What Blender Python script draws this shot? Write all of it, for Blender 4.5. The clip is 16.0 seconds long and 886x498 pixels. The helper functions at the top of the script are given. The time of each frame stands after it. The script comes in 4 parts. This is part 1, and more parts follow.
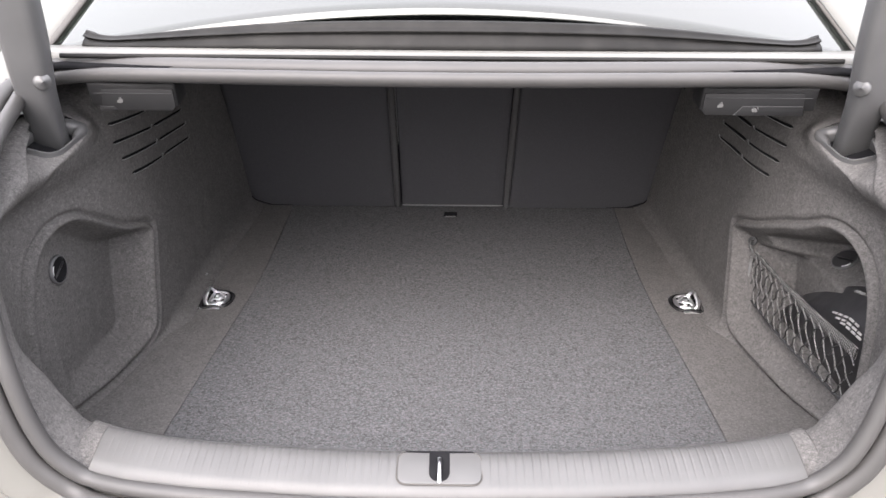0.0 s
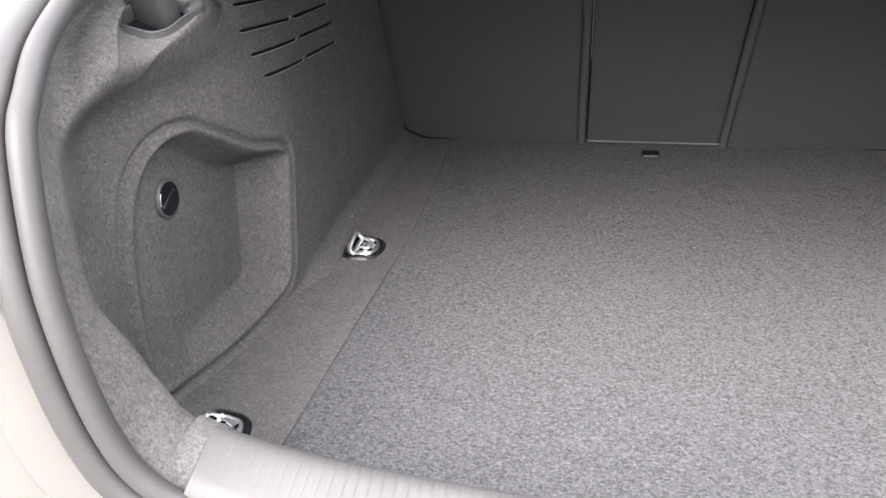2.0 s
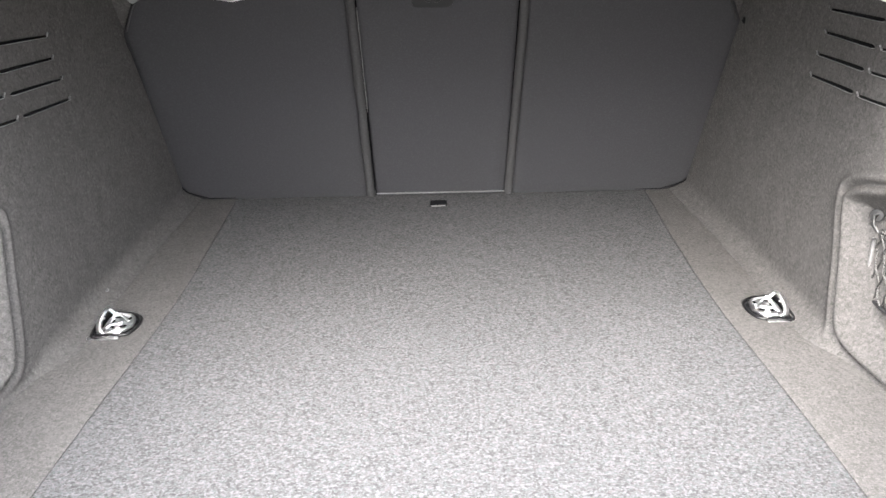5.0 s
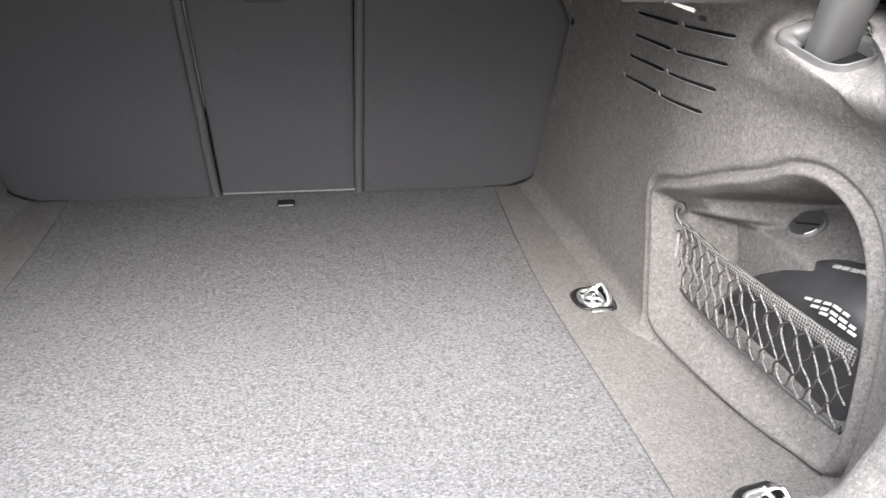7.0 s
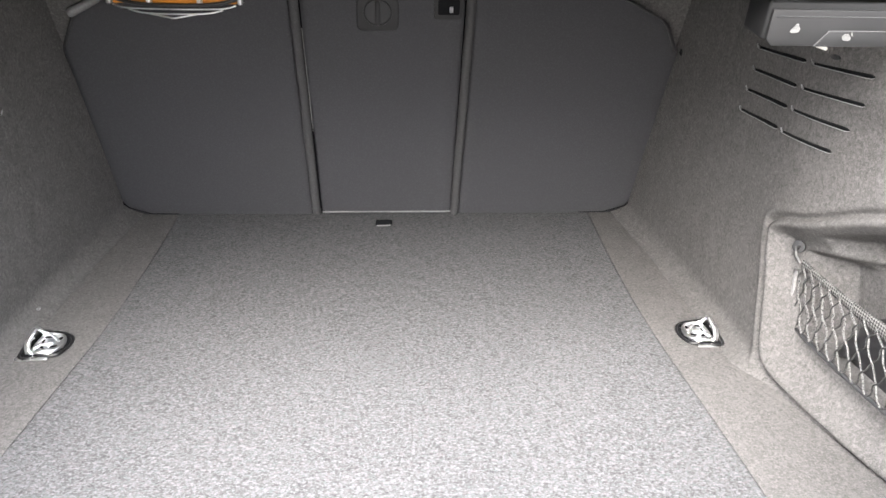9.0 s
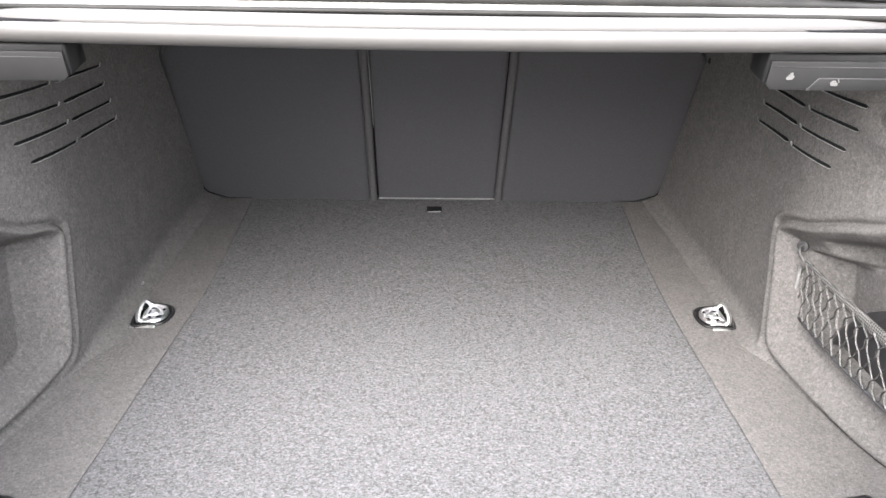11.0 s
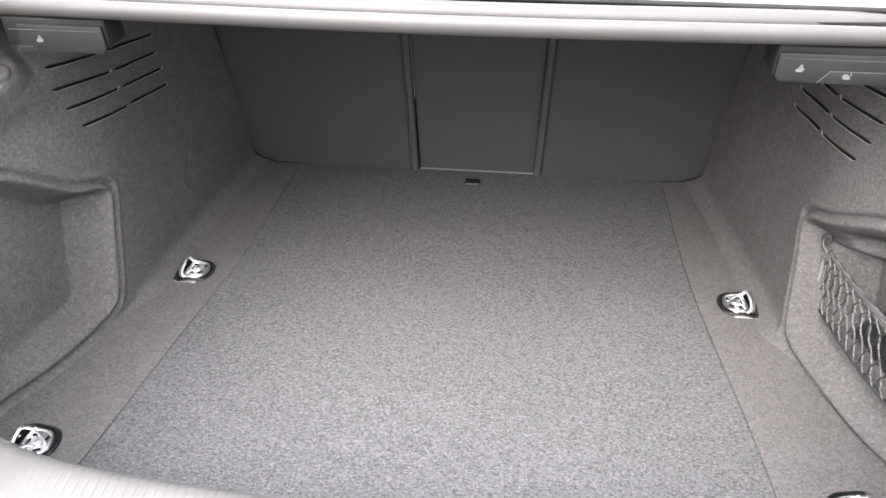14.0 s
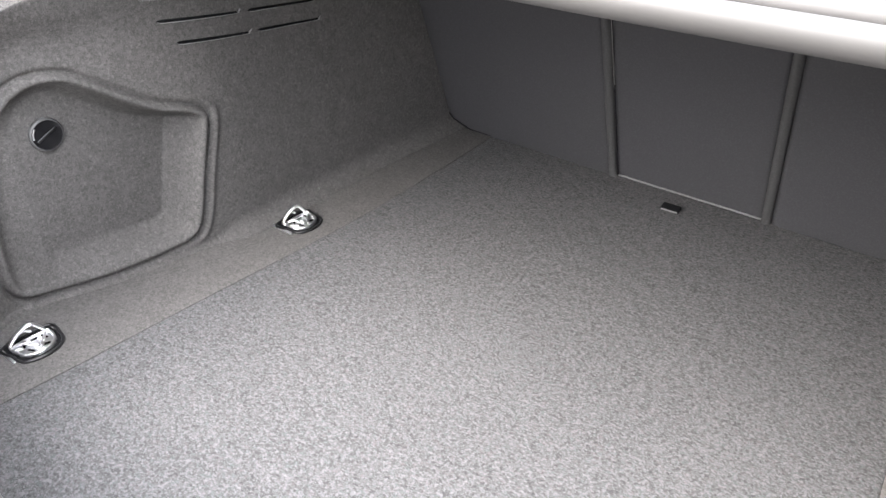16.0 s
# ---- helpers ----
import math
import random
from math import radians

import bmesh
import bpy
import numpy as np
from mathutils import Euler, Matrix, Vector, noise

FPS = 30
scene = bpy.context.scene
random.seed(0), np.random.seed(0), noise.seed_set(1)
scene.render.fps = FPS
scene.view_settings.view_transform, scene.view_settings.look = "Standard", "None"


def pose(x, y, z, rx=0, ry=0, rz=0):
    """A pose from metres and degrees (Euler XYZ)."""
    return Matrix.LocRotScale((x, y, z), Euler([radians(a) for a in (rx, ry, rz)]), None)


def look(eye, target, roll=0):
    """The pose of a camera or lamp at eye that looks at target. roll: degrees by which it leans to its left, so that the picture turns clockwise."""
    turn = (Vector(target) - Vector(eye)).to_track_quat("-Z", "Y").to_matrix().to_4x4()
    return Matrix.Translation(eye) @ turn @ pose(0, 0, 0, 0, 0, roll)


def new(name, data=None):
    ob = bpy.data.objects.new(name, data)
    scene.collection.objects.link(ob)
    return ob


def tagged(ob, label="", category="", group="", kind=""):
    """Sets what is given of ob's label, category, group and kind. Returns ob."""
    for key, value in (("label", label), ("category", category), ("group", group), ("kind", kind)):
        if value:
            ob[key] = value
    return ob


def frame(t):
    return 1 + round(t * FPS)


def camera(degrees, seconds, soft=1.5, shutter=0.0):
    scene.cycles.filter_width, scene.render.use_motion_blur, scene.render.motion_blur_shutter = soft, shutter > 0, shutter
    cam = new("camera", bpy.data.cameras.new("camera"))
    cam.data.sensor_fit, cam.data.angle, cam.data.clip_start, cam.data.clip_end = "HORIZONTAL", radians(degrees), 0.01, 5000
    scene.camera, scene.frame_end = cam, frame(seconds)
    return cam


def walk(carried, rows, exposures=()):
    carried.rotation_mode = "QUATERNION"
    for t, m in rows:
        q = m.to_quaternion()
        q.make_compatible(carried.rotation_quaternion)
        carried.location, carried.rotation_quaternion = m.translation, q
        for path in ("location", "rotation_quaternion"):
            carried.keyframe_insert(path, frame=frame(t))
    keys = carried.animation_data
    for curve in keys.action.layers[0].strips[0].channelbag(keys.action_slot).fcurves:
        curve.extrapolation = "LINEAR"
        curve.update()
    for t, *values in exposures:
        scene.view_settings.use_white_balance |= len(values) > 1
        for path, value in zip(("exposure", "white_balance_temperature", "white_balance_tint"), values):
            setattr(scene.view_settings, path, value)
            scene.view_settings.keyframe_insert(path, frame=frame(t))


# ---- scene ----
cam = camera(63.0, 16.0)
PATH = [
    (0, (-0.0011, -0.6527, 0.7413), (-0.0153, 1.1307, -0.1638), 0.33),
    (0.5, (-0.0050, -0.6234, 0.7281), (-0.0989, 1.1384, -0.2138), 0.09),
    (1, (-0.0532, -0.5380, 0.6851), (-0.2940, 1.1880, -0.2961), -1.22),
    (1.5, (-0.1189, -0.4268, 0.6141), (-0.4313, 1.2712, -0.3955), -2.15),
    (2, (-0.1260, -0.3717, 0.5690), (-0.4908, 1.3198, -0.4339), -2.98),
    (2.5, (-0.1148, -0.3397, 0.5481), (-0.4695, 1.3645, -0.4368), -3.24),
    (3, (-0.0976, -0.3274, 0.5504), (-0.4078, 1.3988, -0.4108), -3.28),
    (3.5, (-0.0744, -0.3204, 0.5544), (-0.3167, 1.4295, -0.3832), -2.87),
    (4, (-0.0490, -0.3182, 0.5520), (-0.2117, 1.4546, -0.3595), -2.31),
    (4.5, (-0.0221, -0.3123, 0.5507), (-0.0993, 1.4734, -0.3467), -1.73),
    (5, (-0.0066, -0.3059, 0.5428), (0.0181, 1.4887, -0.3398), -0.99),
    (5.2, (0.0041, -0.3074, 0.5397), (0.0638, 1.4879, -0.3397), -0.82),
    (7.3, (0.0941, -0.3121, 0.5414), (0.4022, 1.4550, -0.3432), 1.77),
    (7.5, (0.0899, -0.3132, 0.5405), (0.3939, 1.4573, -0.3386), 2.02),
    (8, (0.0586, -0.3057, 0.5538), (0.3225, 1.4702, -0.3275), 1.89),
    (8.5, (0.0333, -0.3019, 0.5568), (0.2339, 1.4894, -0.3099), 1.71),
    (9, (0.0202, -0.3057, 0.5613), (0.1594, 1.4971, -0.2935), 1.40),
    (9.5, (0.0132, -0.3108, 0.5643), (0.1012, 1.4966, -0.2875), 1.09),
    (9.7, (0.0116, -0.3123, 0.5644), (0.0855, 1.4945, -0.2899), 0.96),
    (11.8, (-0.0110, -0.4841, 0.7088), (0.0219, 1.2526, -0.2826), 1.13),
    (12, (-0.0103, -0.4862, 0.7058), (0.0240, 1.2469, -0.2917), 1.16),
    (12.5, (-0.0109, -0.4923, 0.7007), (0.0219, 1.2306, -0.3145), 1.30),
    (13, (-0.0149, -0.4923, 0.6988), (0.0049, 1.2253, -0.3256), 1.43),
    (13.5, (-0.0136, -0.4882, 0.6982), (-0.0278, 1.2275, -0.3295), 1.38),
    (14, (0.0719, -0.4478, 0.6908), (-0.0849, 1.2614, -0.3359), 0.75),
    (14.5, (0.2511, -0.3690, 0.6915), (-0.1647, 1.2837, -0.3554), -1.05),
    (15, (0.2981, -0.2856, 0.6601), (-0.3063, 1.2877, -0.4166), -1.41),
    (15.5, (0.3123, -0.1973, 0.6469), (-0.5079, 1.2555, -0.4560), -0.23),
    (16, (0.3344, -0.0920, 0.6157), (-0.6688, 1.2441, -0.4835), 0.59),
]
EXPOSURES = [(0, 2.2, 6500, 15), (1.0, 2.29, 6500, 15), (2.0, 2.7, 6500, 14), (3.5, 3.34, 6500, 11), (5.0, 3.5, 6500, 10), (7.5, 3.42, 6500, 11), (9.5, 3.56, 6500, 10), (12.0, 3.04, 6500, 12), (13.5, 2.94, 6500, 12), (14.5, 2.87, 6500, 12), (15.0, 2.84, 6500, 12), (15.5, 2.98, 6500, 12), (16.0, 3.16, 6500, 11)]
walk(cam, [(t, look(eye, target, roll)) for t, eye, target, roll in PATH], EXPOSURES)

# ---- world, sun, exposure ----
world = bpy.data.worlds.new("overcast_sky")
scene.world = world
world.use_nodes = True
wn = world.node_tree
sky = wn.nodes.new("ShaderNodeTexSky")
sky.sky_type, sky.sun_disc = "NISHITA", False
sky.sun_elevation, sky.sun_rotation = radians(45), radians(199.5)
sky.air_density, sky.dust_density, sky.ozone_density = 1.0, 6.0, 0.5
# cloud cover: an even white layer, brighter overhead as at the horizon, hides most of the blue
way = wn.nodes.new("ShaderNodeTexCoord")
split = wn.nodes.new("ShaderNodeSeparateXYZ")
wn.links.new(way.outputs["Generated"], split.inputs[0])
lift = wn.nodes.new("ShaderNodeMapRange")
lift.inputs["To Min"].default_value, lift.inputs["To Max"].default_value = 3.7, 10.2
wn.links.new(split.outputs["Z"], lift.inputs["Value"])
tone = wn.nodes.new("ShaderNodeVectorMath")
tone.operation = "SCALE"
tone.inputs[0].default_value = (1.0, 1.005, 1.035)
wn.links.new(lift.outputs["Result"], tone.inputs["Scale"])
cloud = wn.nodes.new("ShaderNodeMix")
cloud.data_type = "RGBA"
cloud.inputs["Factor"].default_value = 0.8
wn.links.new(sky.outputs[0], cloud.inputs["A"])
wn.links.new(tone.outputs["Vector"], cloud.inputs["B"])
wn.links.new(cloud.outputs["Result"], wn.nodes["Background"].inputs[0])
wn.nodes["Background"].inputs[1].default_value = 0.15
sun = new("sun", bpy.data.lights.new("sun", "SUN"))
sun.data.energy, sun.data.angle, sun.data.color = 1.25, radians(56), (1.0, 0.99, 0.97)
sun.matrix_world = look((-1.4, -3.95, 4.2), (0, 0, 0))


# ---- materials ----
def material(name, base, rough=0.6, metal=0.0, spec=0.5, grain=(), bump=(), coat=0.0, sheen=0.0, stretch=1.0):
    """grain: rows of (scale, other colour, low, high) mixed over the base by noise; bump: rows of (scale, strength, distance)."""
    m = bpy.data.materials.new(name)
    m.use_nodes = True
    nt = m.node_tree
    b = nt.nodes["Principled BSDF"]
    b.inputs["Base Color"].default_value = (*base, 1)
    b.inputs["Roughness"].default_value = rough
    b.inputs["Metallic"].default_value = metal
    b.inputs["Specular IOR Level"].default_value = spec
    b.inputs["Coat Weight"].default_value = coat
    b.inputs["Coat Roughness"].default_value = 0.06
    if sheen:
        b.inputs["Sheen Weight"].default_value = sheen
        b.inputs["Sheen Roughness"].default_value = 0.6
    co = nt.nodes.new("ShaderNodeTexCoord").outputs["Object"]
    if stretch != 1.0:
        lay = nt.nodes.new("ShaderNodeMapping")
        lay.inputs["Scale"].default_value = (1 / stretch, 1, 1)
        nt.links.new(co, lay.inputs["Vector"])
        co = lay.outputs["Vector"]
    colour = None
    for scale, other, low, high in grain:
        n = nt.nodes.new("ShaderNodeTexNoise")
        n.inputs["Scale"].default_value, n.inputs["Detail"].default_value = scale, 3.0
        nt.links.new(co, n.inputs["Vector"])
        ramp = nt.nodes.new("ShaderNodeMapRange")
        ramp.inputs["From Min"].default_value, ramp.inputs["From Max"].default_value = low, high
        nt.links.new(n.outputs["Fac"], ramp.inputs["Value"])
        mix = nt.nodes.new("ShaderNodeMix")
        mix.data_type = "RGBA"
        nt.links.new(ramp.outputs["Result"], mix.inputs["Factor"])
        if colour is None:
            mix.inputs["A"].default_value = (*base, 1)
        else:
            nt.links.new(colour, mix.inputs["A"])
        mix.inputs["B"].default_value = (*other, 1)
        colour = mix.outputs["Result"]
    if colour is not None:
        nt.links.new(colour, b.inputs["Base Color"])
    last = None
    for scale, strength, distance in bump:
        n = nt.nodes.new("ShaderNodeTexNoise")
        n.inputs["Scale"].default_value, n.inputs["Detail"].default_value = scale, 2.0
        nt.links.new(co, n.inputs["Vector"])
        u = nt.nodes.new("ShaderNodeBump")
        u.inputs["Strength"].default_value, u.inputs["Distance"].default_value = strength, distance
        nt.links.new(n.outputs["Fac"], u.inputs["Height"])
        if last is not None:
            nt.links.new(last, u.inputs["Normal"])
        last = u.outputs["Normal"]
    if last is not None:
        nt.links.new(last, b.inputs["Normal"])
    return m


CARPET = material("needle_felt_carpet", (0.082, 0.082, 0.084), 0.95, spec=0.12, stretch=1.3,
                  grain=[(8, (0.090, 0.090, 0.092), 0.4, 0.7), (22, (0.072, 0.072, 0.074), 0.46, 0.74), (210, (0.094, 0.084, 0.088), 0.50, 0.66), (190, (0.076, 0.085, 0.085), 0.52, 0.66),
                         (240, (0.135, 0.135, 0.139), 0.51, 0.69), (225, (0.047, 0.047, 0.048), 0.52, 0.69), (350, (0.145, 0.145, 0.150), 0.52, 0.71), (330, (0.040, 0.040, 0.041), 0.52, 0.71), (520, (0.118, 0.118, 0.122), 0.52, 0.74), (490, (0.056, 0.056, 0.057), 0.51, 0.74)],
                  bump=[(560, 0.40, 0.0010), (60, 0.25, 0.002)])
FELT = material("moulded_felt_trim", (0.100, 0.0965, 0.0945), 0.97, spec=0.1,
                grain=[(7, (0.114, 0.109, 0.1065), 0.4, 0.7), (30, (0.084, 0.081, 0.079), 0.45, 0.72), (110, (0.083, 0.080, 0.0785), 0.45, 0.68), (230, (0.140, 0.134, 0.131), 0.51, 0.70), (210, (0.066, 0.064, 0.0625), 0.51, 0.70), (560, (0.140, 0.134, 0.131), 0.50, 0.76), (520, (0.064, 0.062, 0.0605), 0.51, 0.76)],
                bump=[(650, 0.35, 0.0008), (40, 0.2, 0.003)])
SEAT = material("seat_back_cloth", (0.053, 0.0525, 0.057), 0.95, spec=0.1,
                grain=[(6, (0.052, 0.052, 0.055), 0.4, 0.7), (400, (0.065, 0.065, 0.069), 0.45, 0.75)], bump=[(600, 0.15, 0.0004)])
STRIP = material("black_strip_rubber", (0.010, 0.0098, 0.0094), 0.45, spec=0.14, grain=[(25, (0.018, 0.0175, 0.0165), 0.4, 0.75)], bump=[(120, 0.2, 0.001)])
STOP = material("grey_rubber", (0.06, 0.055, 0.05), 0.7, grain=[(30, (0.07, 0.065, 0.06), 0.4, 0.7)])
HEM = material("pale_hem", (0.15, 0.15, 0.15), 0.6, grain=[(300, (0.19, 0.19, 0.19), 0.4, 0.7)])
# pale colour that stands in for highlights on the vent slots' edges and ends
SLOT_GLINT = material("slot_edge_highlight", (0.24, 0.24, 0.24), 0.5, grain=[(300, (0.30, 0.30, 0.30), 0.4, 0.7)])
SLEEVE = material("grey_sleeve_plastic", (0.075, 0.075, 0.076), 0.33, grain=[(25, (0.086, 0.086, 0.087), 0.4, 0.7)], bump=[(900, 0.12, 0.0003)])
PIPING = material("seat_piping_cloth", (0.058, 0.0575, 0.059), 0.85, spec=0.2, grain=[(400, (0.075, 0.075, 0.077), 0.5, 0.7)], bump=[(600, 0.3, 0.0005)])
BLACK_PLASTIC = material("black_grained_plastic", (0.03, 0.03, 0.032), 0.45, grain=[(30, (0.04, 0.04, 0.042), 0.4, 0.7)], bump=[(900, 0.15, 0.0003)])
GREY_PLASTIC = material("soft_grey_plastic", (0.034, 0.034, 0.035), 0.5, spec=0.25, grain=[(25, (0.036, 0.036, 0.037), 0.4, 0.7)], bump=[(900, 0.12, 0.0003)])
SCUFF = material("grained_sill_plastic", (0.071, 0.0697, 0.069), 0.45, grain=[(18, (0.080, 0.0785, 0.0775), 0.4, 0.7)], bump=[(700, 0.2, 0.0004)])
RUBBER = material("door_seal_rubber", (0.047, 0.0453, 0.0445), 0.52, grain=[(14, (0.054, 0.052, 0.051), 0.4, 0.7)], bump=[(300, 0.12, 0.0004)])
PAINT = material("cream_car_paint", (0.134, 0.132, 0.121), 0.42, spec=0.3, coat=0.06, grain=[(6, (0.148, 0.146, 0.135), 0.4, 0.7)], bump=[(60, 0.02, 0.0005)])
GLASS = material("tinted_window_glass", (0.02, 0.022, 0.021), 0.02, spec=0.6, coat=0.7, grain=[(3, (0.016, 0.02, 0.018), 0.4, 0.7)])
GLASS.node_tree.nodes["Principled BSDF"].inputs["Coat Tint"].default_value = (0.93, 0.95, 0.90, 1)
LAMP_RED = material("frosted_lamp_lens", (0.108, 0.097, 0.098), 0.3, coat=0.15, grain=[(8, (0.12, 0.108, 0.109), 0.4, 0.7)])
CHROME = material("bright_chrome", (0.95, 0.95, 0.96), 0.34, 1.0, grain=[(150, (0.80, 0.80, 0.82), 0.45, 0.75)], bump=[(130, 0.5, 0.0018)])
STEEL = material("plain_steel", (0.55, 0.55, 0.56), 0.3, 1.0, grain=[(80, (0.4, 0.4, 0.41), 0.4, 0.7)], bump=[(200, 0.1, 0.0005)])
VOID = material("matt_black", (0.008, 0.008, 0.009), 0.9, spec=0.1, grain=[(50, (0.012, 0.012, 0.013), 0.4, 0.7)])
CORD = material("black_elastic_cord", (0.018, 0.018, 0.018), 0.8, grain=[(700, (0.09, 0.089, 0.087), 0.55, 0.64)], bump=[(900, 0.4, 0.001)])
LIGHT_CORD = material("grey_flecked_cord", (0.17, 0.167, 0.163), 0.8, grain=[(750, (0.022, 0.022, 0.022), 0.49, 0.56)], bump=[(900, 0.4, 0.001)])
DULL_STEEL = material("dull_steel", (0.12, 0.12, 0.12), 0.45, 0.6, grain=[(120, (0.08, 0.08, 0.08), 0.4, 0.7)])
LEVER = material("dark_lever_plastic", (0.014, 0.014, 0.0145), 0.5, spec=0.22, grain=[(25, (0.017, 0.017, 0.0175), 0.4, 0.7)], bump=[(900, 0.12, 0.0003)])
WHITE_PRINT = material("white_print", (0.27, 0.27, 0.265), 0.6, grain=[(90, (0.23, 0.23, 0.226), 0.4, 0.7)])
SYMBOL = material("grey_printed_symbol", (0.11, 0.11, 0.108), 0.6, grain=[(90, (0.095, 0.095, 0.093), 0.4, 0.7)])
POUCH = material("black_pouch_plastic", (0.020, 0.020, 0.022), 0.40, grain=[(12, (0.030, 0.030, 0.032), 0.4, 0.7)], bump=[(30, 0.3, 0.004), (500, 0.2, 0.0004)])
ORANGE = material("orange_plastic", (0.75, 0.30, 0.03), 0.5, grain=[(40, (0.65, 0.24, 0.02), 0.4, 0.7)])
ASPHALT = material("dry_concrete_ground", (0.20, 0.195, 0.18), 0.9, grain=[(3, (0.16, 0.157, 0.147), 0.4, 0.7), (120, (0.16, 0.155, 0.15), 0.55, 0.75)], bump=[(90, 0.4, 0.004)])
HINGE = material("hinge_cover_plastic", (0.068, 0.068, 0.069), 0.35, grain=[(20, (0.076, 0.076, 0.077), 0.4, 0.7)], bump=[(900, 0.1, 0.0002)])
GREY_PAINT = material("silver_car_paint", (0.42, 0.42, 0.40), 0.35, coat=0.6, grain=[(5, (0.45, 0.45, 0.43), 0.4, 0.7)])
TYRE = material("tyre_rubber", (0.03, 0.03, 0.03), 0.75, grain=[(40, (0.05, 0.05, 0.048), 0.4, 0.7)], bump=[(150, 0.3, 0.002)])
GLOSS_BLACK = material("gloss_black_plastic", (0.010, 0.010, 0.011), 0.3, grain=[(40, (0.018, 0.018, 0.019), 0.4, 0.7)])


LAMP_LENS = material("lit_lamp_lens", (0.60, 0.59, 0.57), 0.3, grain=[(60, (0.55, 0.54, 0.52), 0.4, 0.7)])
LAMP_LENS.node_tree.nodes["Principled BSDF"].inputs["Emission Color"].default_value = (1.0, 0.95, 0.86, 1)
LAMP_LENS.node_tree.nodes["Principled BSDF"].inputs["Emission Strength"].default_value = 0.06


def weave_material():
    """Black elastic with a small white check."""
    m = material("woven_elastic", (0.03, 0.03, 0.03), 0.8, bump=[(700, 0.3, 0.0006)])
    nt = m.node_tree
    co = nt.nodes.new("ShaderNodeTexCoord")
    turn = nt.nodes.new("ShaderNodeMapping")
    turn.inputs["Rotation"].default_value = (radians(45), 0, 0)
    ch = nt.nodes.new("ShaderNodeTexChecker")
    ch.inputs["Scale"].default_value = 380
    ch.inputs["Color1"].default_value, ch.inputs["Color2"].default_value = (0.012, 0.012, 0.012, 1), (0.135, 0.132, 0.129, 1)
    nt.links.new(co.outputs["Object"], turn.inputs["Vector"])
    nt.links.new(turn.outputs["Vector"], ch.inputs["Vector"])
    nt.links.new(ch.outputs["Color"], nt.nodes["Principled BSDF"].inputs["Base Color"])
    return m


WEAVE = weave_material()

# ---- building helpers ----
base_of = {}


def thing(name, at, label, category, group="", kind=""):
    ob = new(name)
    ob.location = at
    base_of[ob] = Vector(at)
    return tagged(ob, label, category, group, kind)


def link_mesh(name, verts, faces, mat, parent=None, label="", smooth=True):
    """One mesh object from verts in the world's metres, under a thing or part."""
    o = base_of[parent] if parent else Vector((0, 0, 0))
    me = bpy.data.meshes.new(name)
    me.from_pydata([(v[0] - o.x, v[1] - o.y, v[2] - o.z) for v in verts], [], faces)
    me.update()
    me.polygons.foreach_set("use_smooth", [smooth] * len(me.polygons))
    me.materials.append(mat)
    ob = new(name, me)
    if parent:
        ob.parent = parent
    base_of[ob] = o
    if label:
        ob["label"] = label
    return ob


def part(name, bm, mat, parent=None, label="", smooth=True):
    bmesh.ops.recalc_face_normals(bm, faces=bm.faces[:])
    bm.verts.ensure_lookup_table()
    bm.verts.index_update()
    verts = [v.co.copy() for v in bm.verts]
    faces = [[v.index for v in f.verts] for f in bm.faces]
    bm.free()
    ob = link_mesh(name, verts, faces, mat, parent, label, smooth)
    if smooth:
        ob.data.set_sharp_from_angle(angle=radians(50))
    return ob


def grid_faces(nu, nv, wrap_u=False, wrap_v=False):
    fs = []
    for i in range(nu if wrap_u else nu - 1):
        for j in range(nv if wrap_v else nv - 1):
            a, b = i * nv + j, ((i + 1) % nu) * nv + j
            c, d = ((i + 1) % nu) * nv + (j + 1) % nv, i * nv + (j + 1) % nv
            fs.append((a, b, c, d))
    return fs


def sheet(name, P, mat, parent=None, label="", thick=0.0, wrap_u=False, wrap_v=False, flip=False, cut=None):
    """A smooth sheet through a grid of points; thick: its thickness; cut: points round which it is open."""
    nu, nv = P.shape[:2]
    fs = grid_faces(nu, nv, wrap_u, wrap_v)
    if flip:
        fs = [f[::-1] for f in fs]
    if cut is not None:
        gone = cut.ravel()
        fs = [f for f in fs if not all(gone[k] for k in f)]
    ob = link_mesh(name, P.reshape(-1, 3).tolist(), fs, mat, parent, label)
    if thick:
        s = ob.modifiers.new("thickness", "SOLIDIFY")
        s.thickness, s.offset = thick, -1
    return ob


def catmull(pts, n, closed=False, spots=None):
    """n points of a smooth line through pts, or one at each of the spots, counted in spans."""
    P = np.array(pts, float)
    k = len(P)
    out = []
    spans = k if closed else k - 1
    for i in range(n) if spots is None else spots:
        s = i / (n if closed else n - 1) * spans if spots is None else i
        j = min(int(s), spans - 1)
        f = s - j
        q = [P[(j + d) % k] if closed else P[min(max(j + d, 0), k - 1)] for d in (-1, 0, 1, 2)]
        out.append(0.5 * (2 * q[1] + (q[2] - q[0]) * f + (2 * q[0] - 5 * q[1] + 4 * q[2] - q[3]) * f * f + (3 * q[1] - q[0] - 3 * q[2] + q[3]) * f ** 3))
    return np.array(out)


def frames_along(P, closed, up):
    T = np.roll(P, -1, 0) - np.roll(P, 1, 0) if closed else np.gradient(P, axis=0)
    T /= np.linalg.norm(T, axis=1)[:, None] + 1e-12
    N = np.cross(T, np.array(up, float))
    N /= np.linalg.norm(N, axis=1)[:, None] + 1e-12
    return T, N, np.cross(N, T)


